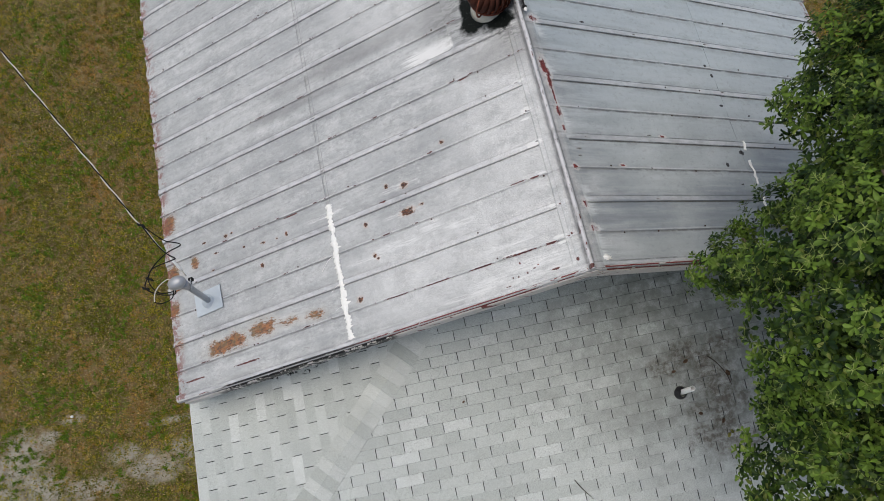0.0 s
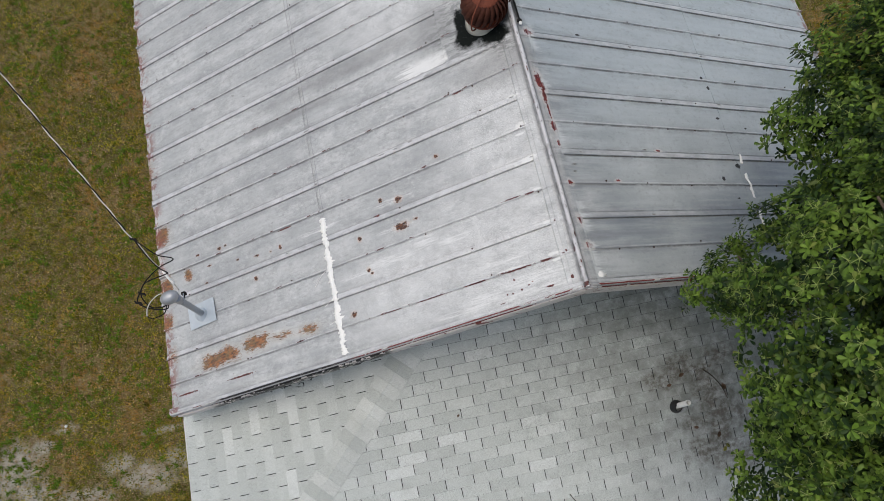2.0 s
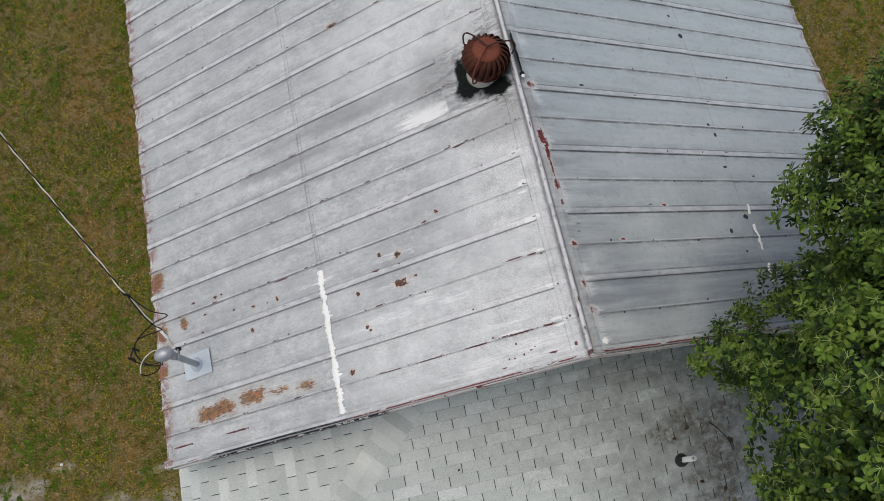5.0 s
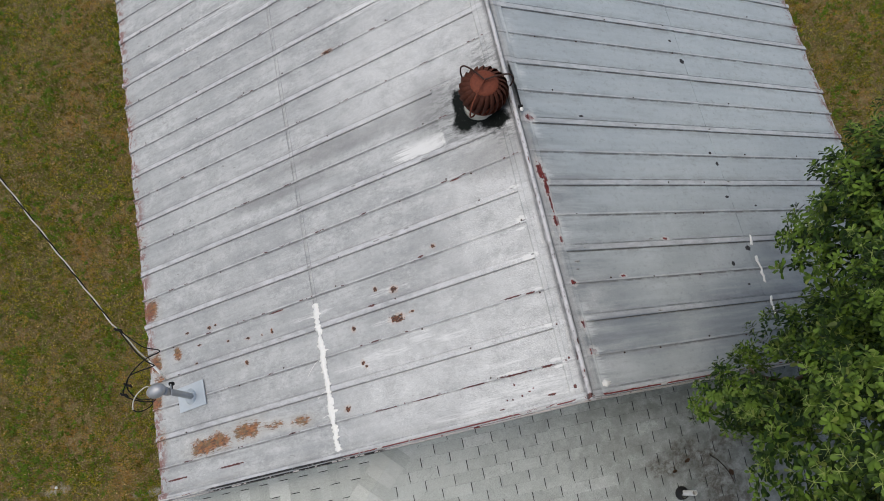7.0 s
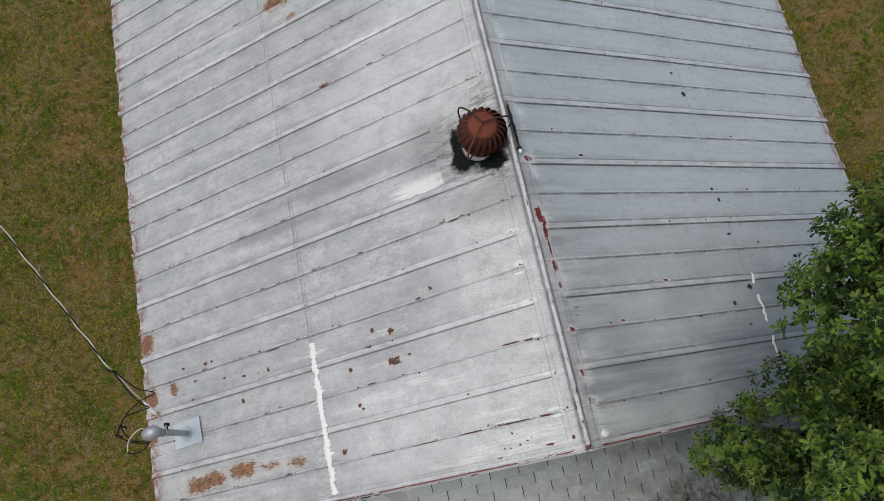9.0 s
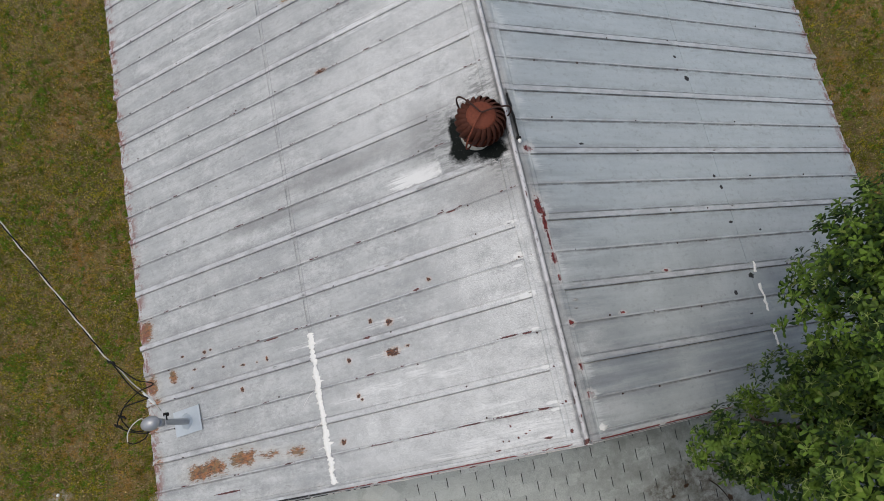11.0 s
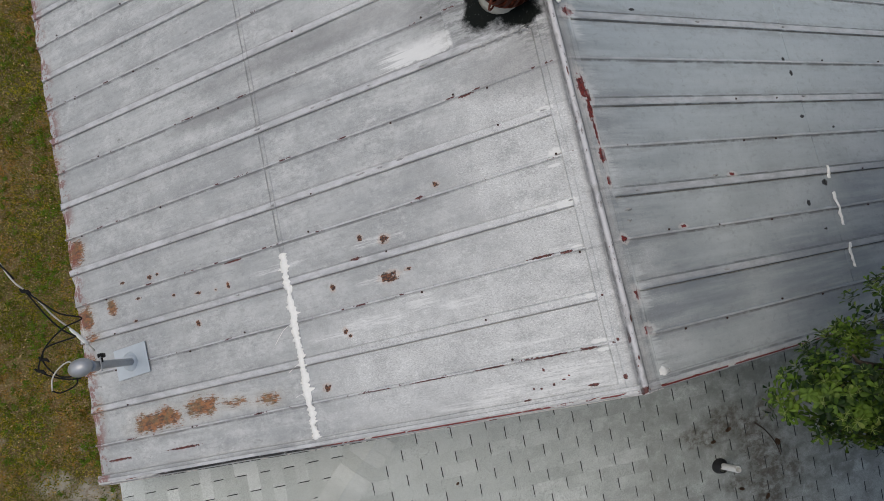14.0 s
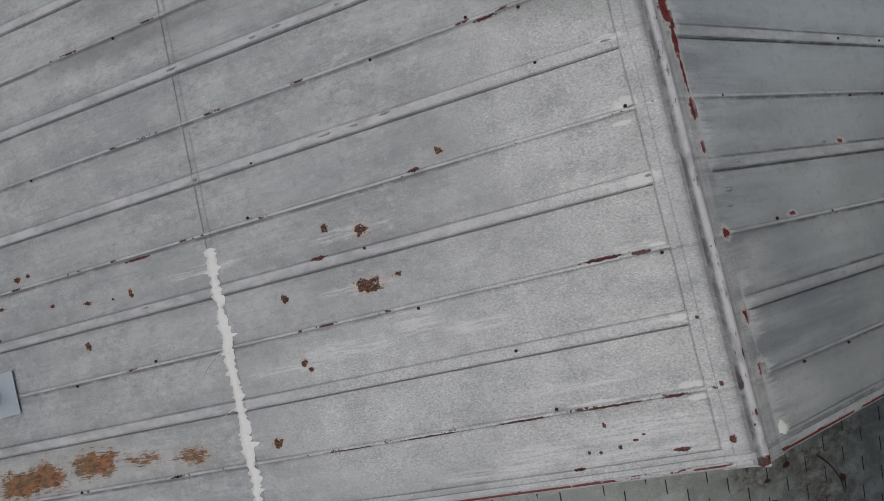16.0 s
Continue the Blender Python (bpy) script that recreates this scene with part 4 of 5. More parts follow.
def screws():
    """Hex-headed roofing screws with washers, along the single ribs."""
    bm = bmesh.new()
    turned(bm, [(0.0085, 0.0), (0.0085, 0.003), (0.005, 0.004), (0.005, 0.009), (0.0035, 0.010)], 6)
    me = bpy.data.meshes.new("screw")
    bm.to_mesh(me)
    bm.free()
    me.materials.append(DARKRUST)
    rng = random.Random(8)
    for side in (-1, 1):
        lay = Euler((0, -side * -PITCH, 0)).to_matrix().to_4x4()
        for k in range(1, 24):
            for s in (0.36, 0.95, 1.5, 2.15, 2.9, 3.6, 4.3):
                if rng.random() < (0.5 if k % 2 else 0.8):
                    continue
                spot = slope(side, s + rng.uniform(-0.22, 0.22), Y0 + GAP * k + rng.choice((-0.02, 0.0, 0.018)), 0.012)
                column = max(0, min(14, int((spot.y - Y0 + 0.035) / (2 * GAP))))
                piece("screw", me, SHEETS[side, column, abs(spot.x) > SEAM * CP], m=Matrix.Translation(spot) @ lay)



def flashing_patch():
    """The flat sheet under the turbine vent."""
    bm = bmesh.new()
    rows = []
    for i in range(9):
        rows.append([bm.verts.new(slope(-1, 0.10 + 0.63 * i / 8, 2.44 + 0.64 * j / 8, 0.019 + 0.003 * noise.noise(Vector((i * 0.6, j * 0.6, 2))))) for j in range(9)])
    for i in range(8):
        for j in range(8):
            bm.faces.new((rows[i][j], rows[i + 1][j], rows[i + 1][j + 1], rows[i][j + 1]))
    edge = [e for e in bm.edges if e.is_boundary]
    low = bmesh.ops.extrude_edge_only(bm, edges=edge)
    bmesh.ops.translate(bm, vec=(0, 0, -0.016), verts=[v for v in low["geom"] if isinstance(v, bmesh.types.BMVert)])
    part("flashing_sheet", bm, METAL, metal_roof, "tarred flashing sheet")


flashing_patch()
for i in range(11):
    for y in (2.44, 3.08):
        smear("sealant_lump", -1, 0.14 + 0.058 * i, y, 0.034, rng.uniform(0.008, 0.016), GREYSEAL, i * 7 + int(y * 10))


# ---- turbine vent ----
def turbine_vent():
    x, y = -0.245, 2.75
    base = ZR - 0.245 * TP
    vent = tagged(new("turbine_vent"), "rusty brown turbine roof vent on a tarred base", "roof vent")
    vent.location = (x, y, base)
    bm = bmesh.new()
    turned(bm, [(0.165, -0.09), (0.165, 0.02), (0.158, 0.03), (0.158, 0.105), (0.165, 0.11), (0.165, 0.12), (0.15, 0.12)], 28)
    part("collar", bm, COLLAR, vent, "cream collar with peeling paint", True)
    # dark core added behind the fins, standing in for the shaded hollow
    bm = bmesh.new()
    turned(bm, [(0.12, 0.10), (0.15, 0.2), (0.15, 0.3), (0.09, 0.37)], 24)
    part("dark_core", bm, DARKRUST, vent, smooth=True)
    bm = bmesh.new()
    turned(bm, [(0.168, 0.115), (0.185, 0.118), (0.185, 0.135), (0.168, 0.138)], 28)
    part("bottom_ring", bm, RUST, vent, smooth=True)
    bm = bmesh.new()
    turned(bm, [(0.128, 0.362), (0.125, 0.372), (0.10, 0.385), (0.06, 0.395), (0.02, 0.400), (0.012, 0.41), (0.002, 0.412)], 28)
    part("top_cap", bm, RUST, vent, "rusted domed top", True)
    # one curved fin, then the rest round the globe
    line = [(0.176, 0.128), (0.205, 0.165), (0.222, 0.215), (0.224, 0.265), (0.205, 0.32), (0.165, 0.358), (0.122, 0.374)]
    verts, faces = [], []
    for i, (r, z) in enumerate(line):
        twist = 0.30 * i / 6
        for k in range(5):
            a = twist + (k / 4) * 0.30
            q = r * (1 - 0.17 * (k / 4) ** 1.5)
            verts.append((q * math.cos(a), q * math.sin(a), z))
    for i in range(len(line) - 1):
        for k in range(4):
            a = i * 5 + k
            faces.append((a, a + 1, a + 6, a + 5))
    fin = mesh_of("fin", verts, faces, FIN, True)
    for k in range(22):
        piece("fin", fin, vent, m=Euler((0, 0, k * math.tau / 22)).to_matrix().to_4x4())
    for a in (2.2, 0.12, 4.05):
        c, s = math.cos(a), math.sin(a)
        bm = bmesh.new()
        tube(bm, bend([(0.0, 0.0, 0.425), (0.12 * c, 0.12 * s, 0.43), (0.225 * c, 0.225 * s, 0.395), (0.272 * c, 0.272 * s, 0.31), (0.262 * c, 0.262 * s, 0.2), (0.205 * c, 0.205 * s, 0.11), (0.16 * c, 0.16 * s, 0.085)], 5), 0.0075, 6)
        part("brace_rod", bm, DARKRUST if a < 3 else RUST, vent, "bent rusty brace rod", True)


turbine_vent()


def ridge_cable():
    """A black cable lying along the ridge, ending in a white plug."""
    thing = tagged(new("ridge_cable"), "black cable with a white end cap lying along the ridge", "cable")
    bm = bmesh.new()
    tube(bm, bend([(0.055, 2.56, ZR + 0.045), (0.058, 2.7, ZR + 0.035), (0.050, 2.82, ZR + 0.038), (0.046, 2.93, ZR + 0.036), (0.048, 3.0, ZR + 0.030)], 6), 0.008, 6)
    part("cable", bm, CABLE, thing, smooth=True)
    bm = bmesh.new()
    bmesh.ops.create_uvsphere(bm, u_segments=14, v_segments=8, radius=0.017)
    bmesh.ops.transform(bm, matrix=Matrix.Translation((0.055, 2.535, ZR + 0.052)) @ Matrix.Diagonal((1, 1.25, 0.8, 1)), verts=bm.verts)
    part("end_cap", bm, PVC, thing, "small white rounded end cap", True)
    bm = bmesh.new()
    slab(bm, (0.03, 2.55, ZR + 0.035), (0.072, 2.575, ZR + 0.065), 0.006)
    part("clip", bm, CABLE, thing)


ridge_cable()


# ---- service mast and its wires ----
MAST = Vector((-4.115 * CP, 0.955, ZR - 4.115 * SP))


def service_mast():
    mast = tagged(new("service_mast"), "grey steel electrical service mast through a pale square flashing plate", "utility mast")
    lay = Euler((0, -PITCH, 0)).to_matrix().to_4x4()
    bm = bmesh.new()
    slab(bm, (-0.185, -0.13, 0.018), (0.185, 0.13, 0.024), 0.002)
    bmesh.ops.rotate(bm, matrix=Matrix.Rotation(0.05, 3, "Z"), verts=bm.verts)
    bmesh.ops.transform(bm, matrix=Matrix.Translation(MAST) @ lay, verts=bm.verts)
    part("flashing_plate", bm, FLASH, mast, "pale blue-grey square flashing plate")
    bm = bmesh.new()
    turned(bm, [(0.085, 0.02), (0.078, 0.028), (0.055, 0.05), (0.046, 0.075), (0.04, 0.08)], 22)
    bmesh.ops.transform(bm, matrix=Matrix.Translation(MAST), verts=bm.verts)
    part("boot", bm, FLASH, mast, smooth=True)
    top = Vector((-3.665, 0.925, MAST.z + 0.86))
    bm = bmesh.new()
    tube(bm, [MAST + Vector((0, 0, -0.1)), MAST + (top - MAST) * 0.5, top], 0.032, 14)
    part("pipe", bm, GALV, mast, smooth=True)
    bm = bmesh.new()
    turned(bm, [(0.040, 0.0), (0.040, 0.09), (0.044, 0.095), (0.044, 0.11), (0.034, 0.115)], 16)
    bmesh.ops.transform(bm, matrix=Matrix.Translation(top - Vector((0, 0, 0.12))), verts=bm.verts)
    part("clamp_collar", bm, ALUM, mast, smooth=True)
    # the hooded head, drawn out to one side
    bm = bmesh.new()
    bmesh.ops.create_uvsphere(bm, u_segments=20, v_segments=12, radius=1.0)
    for v in bm.verts:
        if v.co.z < -0.35:
            v.co.z = -0.35
    bmesh.ops.transform(bm, matrix=Matrix.Translation(top + Vector((-0.045, 0.0, 0.04))) @ Euler((0, -0.35, 0.12)).to_matrix().to_4x4() @ Matrix.Diagonal((0.098, 0.068, 0.07, 1)), verts=bm.verts)
    part("weatherhead", bm, ALUM, mast, "rounded cast aluminium weatherhead", True)
    bm = bmesh.new()
    slab(bm, (0.030, 0.020, -0.155), (0.045, 0.065, -0.138), 0.004)
    slab(bm, (0.015, 0.055, -0.175), (0.060, 0.088, -0.120), 0.008)
    bmesh.ops.translate(bm, vec=top, verts=bm.verts)
    part("insulator_bracket", bm, CABLE, mast, "small black insulator bracket")
    bm = bmesh.new()
    tube(bm, [top + Vector((0.045, -0.05, -0.1)), top + Vector((0.045, 0.06, -0.1))], 0.006, 6)
    part("bolt", bm, GALV, mast)
    return top


TOP = service_mast()


def service_drop():
    """Twisted black and bare wire running out to a far pole, sagging a little."""
    thing = tagged(new("service_drop"), "twisted black and pale overhead service wire", "cable")
    start = TOP + Vector((0.0, 0.12, -0.15))
    way = Vector((-0.475, 0.87, 0.13)).normalized()
    near = Vector((-4.0, 1.60, ZR - 0.80))
    far = near + way * 26
    lines = ([], [])
    n = 640
    for i in range(n + 1):
        t = i / n
        q = start.lerp(near, t / 0.03) if t < 0.03 else near.lerp(far, (t - 0.03) / 0.97)
        q = q + Vector((0, 0, -0.9 * t * (1 - t)))
        for k, (line, r) in enumerate(zip(lines, (0.0035, 0.0075))):
            a = t * 26 * math.tau / 0.42 + k * math.pi
            line.append(q + Vector((0.87, 0.475, 0)) * math.cos(a) * 0.0065 + Vector((0, 0, 1)) * math.sin(a) * 0.0065)
    for name, line, r, m, label in (("insulated_wire", lines[0], 0.0065, CABLE, "black insulated wire"), ("neutral_wire", lines[1], 0.0065, BARE, "pale bare neutral wire")):
        bm = bmesh.new()
        tube(bm, line[20:] if m == CABLE else line, r, 5)
        part(name, bm, m, thing, label, True)
    bm = bmesh.new()
    tube(bm, [start.lerp(near, d) for d in (0.10, 0.14, 0.28, 0.33)], [0.008, 0.016, 0.013, 0.008], 8)
    part("wedge_clamp", bm, SEALANT, thing, "pale wedge clamp gripping the neutral wire", True)


service_drop()


def drip_loops():
    """Black cable tails that loop from the head to the drop."""
    mouth = TOP + Vector((-0.085, -0.02, 0.02))
    for name, pts, r, m, label in (
            ("drip_loop", [(-3.936, 1.518, -0.84), (-3.835, 1.413, -0.84), (-3.734, 1.321, -0.84), (-3.60, 1.262, -0.86), (-3.759, 1.227, -0.92), (-3.912, 1.146, -0.98), (-4.004, 1.06, -1.04), (-4.054, 0.97, -1.10), (-3.92, 0.886, -1.12), (-3.776, 0.859, -1.10), mouth], 0.006, CABLE, "black looping service cable"),
            ("drip_loop", [(-3.955, 1.545, -0.83), (-3.837, 1.326, -0.86), (-3.746, 1.203, -0.88), (-3.682, 1.152, -0.90), (-3.712, 1.144, -0.92), (-3.914, 1.126, -0.98), (-3.98, 1.084, -1.02), (-4.012, 1.011, -1.10), (-3.932, 0.906, -1.12), (-3.795, 0.881, -1.08), mouth], 0.006, CABLE, "black looping service cable"),
            ("neutral_tail", [mouth, (-3.792, 0.986, -1.0), (-3.89, 0.949, -1.02), (-3.954, 0.884, -1.05), (-3.967, 0.808, -1.06)], 0.0055, BARE, "short pale bare wire tail"),
            ("drip_loop", [(-3.967, 0.806, -1.06), (-3.914, 0.782, -1.08), (-3.808, 0.822, -1.10), mouth], 0.0055, CABLE, "short black service cable tail")):
        pts = [p if isinstance(p, Vector) else (p[0], p[1], ZR + p[2]) for p in pts]
        bm = bmesh.new()
        tube(bm, bend(pts, 7), r, 6)
        tagged(part(name, bm, m, None, label, True), category="cable", group="drip loops")
    for spot in (Vector((-4.05, 0.975, ZR - 1.095)), Vector((-3.995, 1.05, ZR - 1.06)), Vector((-3.95, 1.535, ZR - 0.835))):
        bm = bmesh.new()
        tube(bm, [spot + Vector((-0.035, 0.02, 0)), spot + Vector((-0.02, 0.0, 0)), spot + Vector((0.02, -0.01, 0)), spot + Vector((0.035, -0.03, 0))], [0.007, 0.012, 0.012, 0.007], 8)
        tagged(part("cable_splice", bm, CABLE, None, "black taped cable splice on a service loop", True), category="cable splice", group="splices")


drip_loops()


# ---- the shingle roof of the addition ----
shingle_roof = tagged(new("shingle_roof"), "pale grey three-tab asphalt shingle hip roof with leaf stains", "roof", kind="structure")
COURSE, TAB = 0.1117, 0.301


EAST, BOTTOM = 4.75, LOW - HIP   # open east end; front eave


def shingle_height(x, y):
    """Height of the shingle deck, hipped at its west end."""
    return FRONT + TILT * min(y, x - HIP)


def shingle_deck():
    bm = bmesh.new()
    spots = {"a": (LOW, 0.44), "b": (0.44 + HIP, 0.44), "c": (EAST, 0.44), "e": (EAST, BOTTOM), "f": (LOW, BOTTOM)}
    layers = [{k: bm.verts.new((x, y, shingle_height(x, y) + dz)) for k, (x, y) in spots.items()} for dz in (-0.012, -0.12)]
    for v in layers:
        bm.faces.new((v["a"], v["f"], v["b"])), bm.faces.new((v["b"], v["f"], v["e"], v["c"]))
    for k in ("af", "fe", "ec", "cb", "ba"):
        bm.faces.new((layers[0][k[0]], layers[0][k[1]], layers[1][k[1]], layers[1][k[0]]))
    part("shingle_deck", bm, DECK, shingle_roof, "dark felt between the shingles")


def drip_edge():
    for a, b, out in (((LOW, 0.43), (LOW, BOTTOM), (-1, 0, 0)), ((LOW, BOTTOM), (EAST, BOTTOM), (0, -1, 0)), ((EAST, BOTTOM), (EAST, 0.43), (1, 0, 0))):
        bm = bmesh.new()
        out = Vector(out)
        rows = []
        for q in (a, b):
            base = Vector((*q, shingle_height(*q)))
            rows.append([bm.verts.new(base + out * o + Vector((0, 0, z))) for o, z in ((-0.03, 0.0), (0.012, -0.006), (0.014, -0.05), (0.006, -0.05), (0.006, -0.012), (-0.03, -0.006))])
        for k in range(6):
            bm.faces.new((rows[0][k], rows[0][(k + 1) % 6], rows[1][(k + 1) % 6], rows[1][k]))
        part("drip_edge", bm, TRIM, shingle_roof, "thin white metal drip edge")


def tab_mesh():
    """One shingle tab: x across, y up the slope from the butt; a thin board, its butt sloped so the dark edge shows to
    the camera.
    """
    w, d, t = TAB / 2 - 0.0026, COURSE * 1.22, 0.010
    outline = [(-w, 0.0), (w, 0.0), (w, d), (-w, d)]
    verts = [(x, y, 0.0) for x, y in outline] + [(x * 0.99, y + (0.004 if y == 0 else 0), t if y == 0 else 0.0012) for x, y in outline]
    faces = [(4, 5, 6, 7), (0, 1, 5, 4), (1, 2, 6, 5), (3, 0, 4, 7)]
    return verts, faces


def frame_of(kind, x, y):
    """Pose of a tab whose butt's middle lies at (x, y) on the front or west slope."""
    a = math.atan(TILT)
    turn = Euler((a, 0, 0)) if kind == "front" else Euler((a, 0, -math.pi / 2))
    z = FRONT + TILT * (y if kind == "front" else x - HIP)
    return Matrix.Translation((x, y, z)) @ turn.to_matrix().to_4x4() @ Matrix.Rotation(radians(-0.6), 4, "X")


def cut_tab(verts, faces, m, kind):
    """A tab cut along the hip."""
    bm = bmesh.new()
    vs = [bm.verts.new(m @ Vector(v)) for v in verts]
    for k, f in enumerate(faces):
        bm.faces.new([vs[i] for i in f]).material_index = 1 if k else 0
    no = Vector((-1, 1, 0)) if kind == "front" else Vector((1, -1, 0))
    bmesh.ops.bisect_plane(bm, geom=bm.verts[:] + bm.edges[:] + bm.faces[:], plane_co=(HIP, 0, 0), plane_no=no, clear_outer=True)
    if not bm.faces:
        bm.free()
        return None
    me = bpy.data.meshes.new("shingle")
    bm.to_mesh(me)
    bm.free()
    me.materials.append(SHINGLE), me.materials.append(CUT)
    return me


def shingles():
    verts, faces = tab_mesh()
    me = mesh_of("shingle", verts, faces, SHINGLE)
    me.materials.append(CUT)
    me.polygons.foreach_set("material_index", [0, 1, 1, 1])
    many_v, many_f = [], []
    rng = random.Random(21)
    count = {"front": 0, "west": 0}
    for kind in ("front", "west"):
        for row in range(26 if kind == "front" else 25):
            off = TAB / 2 * (row % 2) + rng.uniform(-0.006, 0.006)
            for k in range(-16, 17):
                u = off + k * TAB
                x, y = (0.049 + u, 0.303 - row * COURSE) if kind == "front" else (LOW + row * COURSE, -0.06 + u)
                m = frame_of(kind, x, y) @ Matrix.Rotation(radians(rng.uniform(-0.35, 0.35)), 4, "Z")
                if y > 0.40 or y < BOTTOM or x > EAST - 0.1 or x < LOW - 0.01:
                    continue
                gap = (x - y - HIP) * (1 if kind == "front" else -1)
                if gap < -0.3:
                    continue
                if gap < 0.32:
                    cut = cut_tab(verts, faces, m, kind)
                    if cut:
                        piece("shingle", cut, shingle_roof)
                        count[kind] += 1
                    continue
                near = (kind == "front" and y > -1.2 and x < 2.4) or (kind == "west" and y > -1.5)
                if near and count[kind] < 270:
                    piece("shingle", me, shingle_roof, m=m)
                    count[kind] += 1
                else:
                    n = len(many_v)
                    many_v.extend(m @ Vector(v) for v in verts)
                    many_f.extend(tuple(n + i for i in f) for f in faces)
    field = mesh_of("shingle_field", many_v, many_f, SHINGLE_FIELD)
    field.materials.append(CUT)
    field.polygons.foreach_set("material_index", [0, 1, 1, 1] * (len(many_f) // 4))
    tagged(piece("shingle_field", field, shingle_roof), kind="stuff")


def hip_caps():
    """Cap shingles folded over the hip, each lapping the one below."""
    w, d = 0.155, 0.19
    down = Vector((-1, -1, -TILT)).normalized()
    out = Vector((1, -1, 0)).normalized()
    fall = TILT / math.sqrt(2)
    verts, faces = [], []
    for t, h in ((0.0, 0.006), (d, 0.013)):
        for o in (-w, -0.05, 0.0, 0.05, w):
            verts.append(down * t + out * o + Vector((0, 0, h + 0.004 - abs(o) * fall)))
    for k in range(4):
        faces.append((k, k + 5, k + 6, k + 1))
    for i in range(10):
        verts.append(verts[i] - Vector((0, 0, 0.009)) + (down * 0.005 if i > 4 else Vector()))
    for k in range(4):
        faces.append((5 + k, 15 + k, 16 + k, 6 + k))
    faces += [(4, 9, 19, 14), (0, 10, 15, 5)]
    me = mesh_of("hip_shingle", verts, faces, SHINGLE_MIXED)
    me.materials.append(CUT)
    x = 0.40 + HIP
    while x > LOW + 0.22:
        piece("hip_shingle", me, shingle_roof, m=Matrix.Translation((x, x - HIP, shingle_height(x, x - HIP))))
        x -= 0.127 / math.sqrt(2)


shingle_deck(), drip_edge(), shingles(), hip_caps()


def vent_pipe():
    x, y = 1.13, -1.03
    thing = tagged(new("vent_pipe"), "white plastic vent pipe in a black rubber boot", "vent pipe")
    thing.location = (x, y, shingle_height(x, y))
    bm = bmesh.new()
    turned(bm, [(0.072, 0.002), (0.072, 0.012), (0.062, 0.03), (0.04, 0.075), (0.031, 0.085), (0.031, 0.07)], 22, cap=False)
    bmesh.ops.rotate(bm, matrix=Matrix.Rotation(math.atan(TILT), 3, "X"), verts=bm.verts)
    part("boot", bm, RUBBER, thing, "black rubber boot", True)
    bm = bmesh.new()
    turned(bm, [(0.029, -0.05), (0.029, 0.30), (0.0275, 0.303), (0.023, 0.303), (0.022, 0.30), (0.022, 0.10)], 20, cap=False)
    bmesh.ops.rotate(bm, matrix=Matrix.Rotation(radians(8), 3, "Y"), verts=bm.verts)
    part("pipe", bm, PVC, thing, "open white plastic pipe", True)


vent_pipe()


def fallen_twig(path, radius, label):
    bm = bmesh.new()
    line = bend([(x, y, shingle_height(x, y) + 0.014) for x, y in path], 5)
    tube(bm, line, [radius * (1.15 - 0.7 * i / len(line)) for i in range(len(line))], 5)
    tagged(part("fallen_twig", bm, TWIG, None, label, True), category="twig", group="fallen twigs")


fallen_twig([(1.50, -0.72), (1.58, -0.80), (1.66, -0.93), (1.70, -1.06)], 0.0065, "thin dark dead twig lying on the stained shingles")
fallen_twig([(-0.192, -1.67), (-0.142, -1.757), (-0.08, -1.84), (-0.036, -1.897)], 0.005, "short curved dead twig lying on clean pale shingles")


def fallen_leaf(x, y, size, turn, material, label):
    """One dry leaf lying curled on the shingles."""
    bm = bmesh.new()
    rows = []
    for i in range(6):
        t = i / 5
        half = size * 0.33 * math.sin(math.pi * (0.08 + 0.86 * t)) ** 0.8
        rows.append([bm.verts.new((size * (t - 0.5), k * half, 0.012 + 0.22 * half * abs(k) + 0.15 * size * (t - 0.5) ** 2)) for k in (-1, 0, 1)])
    for u, v in zip(rows, rows[1:]):
        for k in range(2):
            bm.faces.new((u[k], u[k + 1], v[k + 1], v[k]))
    bmesh.ops.solidify(bm, geom=bm.faces[:], thickness=0.0015)
    bmesh.ops.transform(bm, matrix=Matrix.Translation((x, y, shingle_height(x, y))) @ Euler((math.atan(TILT), 0, 0)).to_matrix().to_4x4() @ Matrix.Rotation(turn, 4, "Z"), verts=bm.verts)
    tagged(part("fallen_leaf", bm, material, None, label, True), category="leaf", group="fallen leaves")


DRYLEAF = plain("dry_brown_leaf", (0.10, 0.055, 0.028), 0.8, grain=60, amount=0.4)
PALELEAF = plain("yellowed_leaf", (0.30, 0.28, 0.06), 0.7, grain=60, amount=0.3)
fallen_leaf(-1.19, -0.648, 0.035, 0.7, DRYLEAF, "small dark dry leaf lying on the shingles")
for x, y, size, turn in ((1.251, -0.72, 0.06, 0.4), (1.684, -0.927, 0.07, 2.0), (1.53, -1.40, 0.06, 1.1), (1.30, -1.28, 0.05, 2.8), (1.10, -0.80, 0.05, 0.1)):
    fallen_leaf(x, y, size, turn, DRYLEAF, "dry brown leaf on the stained shingles by the vent pipe")
for x, y, size, turn in ((1.562, -1.558, 0.06, 0.9), (1.60, -1.53, 0.05, 2.2)):
    fallen_leaf(x, y, size, turn, PALELEAF, "yellowed leaf lying on the stained shingles")


def lawn_stone():
    bm = bmesh.new()
    bmesh.ops.create_icosphere(bm, subdivisions=2, radius=1.0)
    for v in bm.verts:
        v.co *= 1 + 0.25 * noise.noise(v.co * 1.7)
    bmesh.ops.transform(bm, matrix=Matrix.Translation((-6.575, 0.58, 0.02)) @ Matrix.Diagonal((0.024, 0.020, 0.017, 1)), verts=bm.verts)
    tagged(part("stone", bm, PVC, None, "small white stone lying in the lawn", True), category="stone")


lawn_stone()


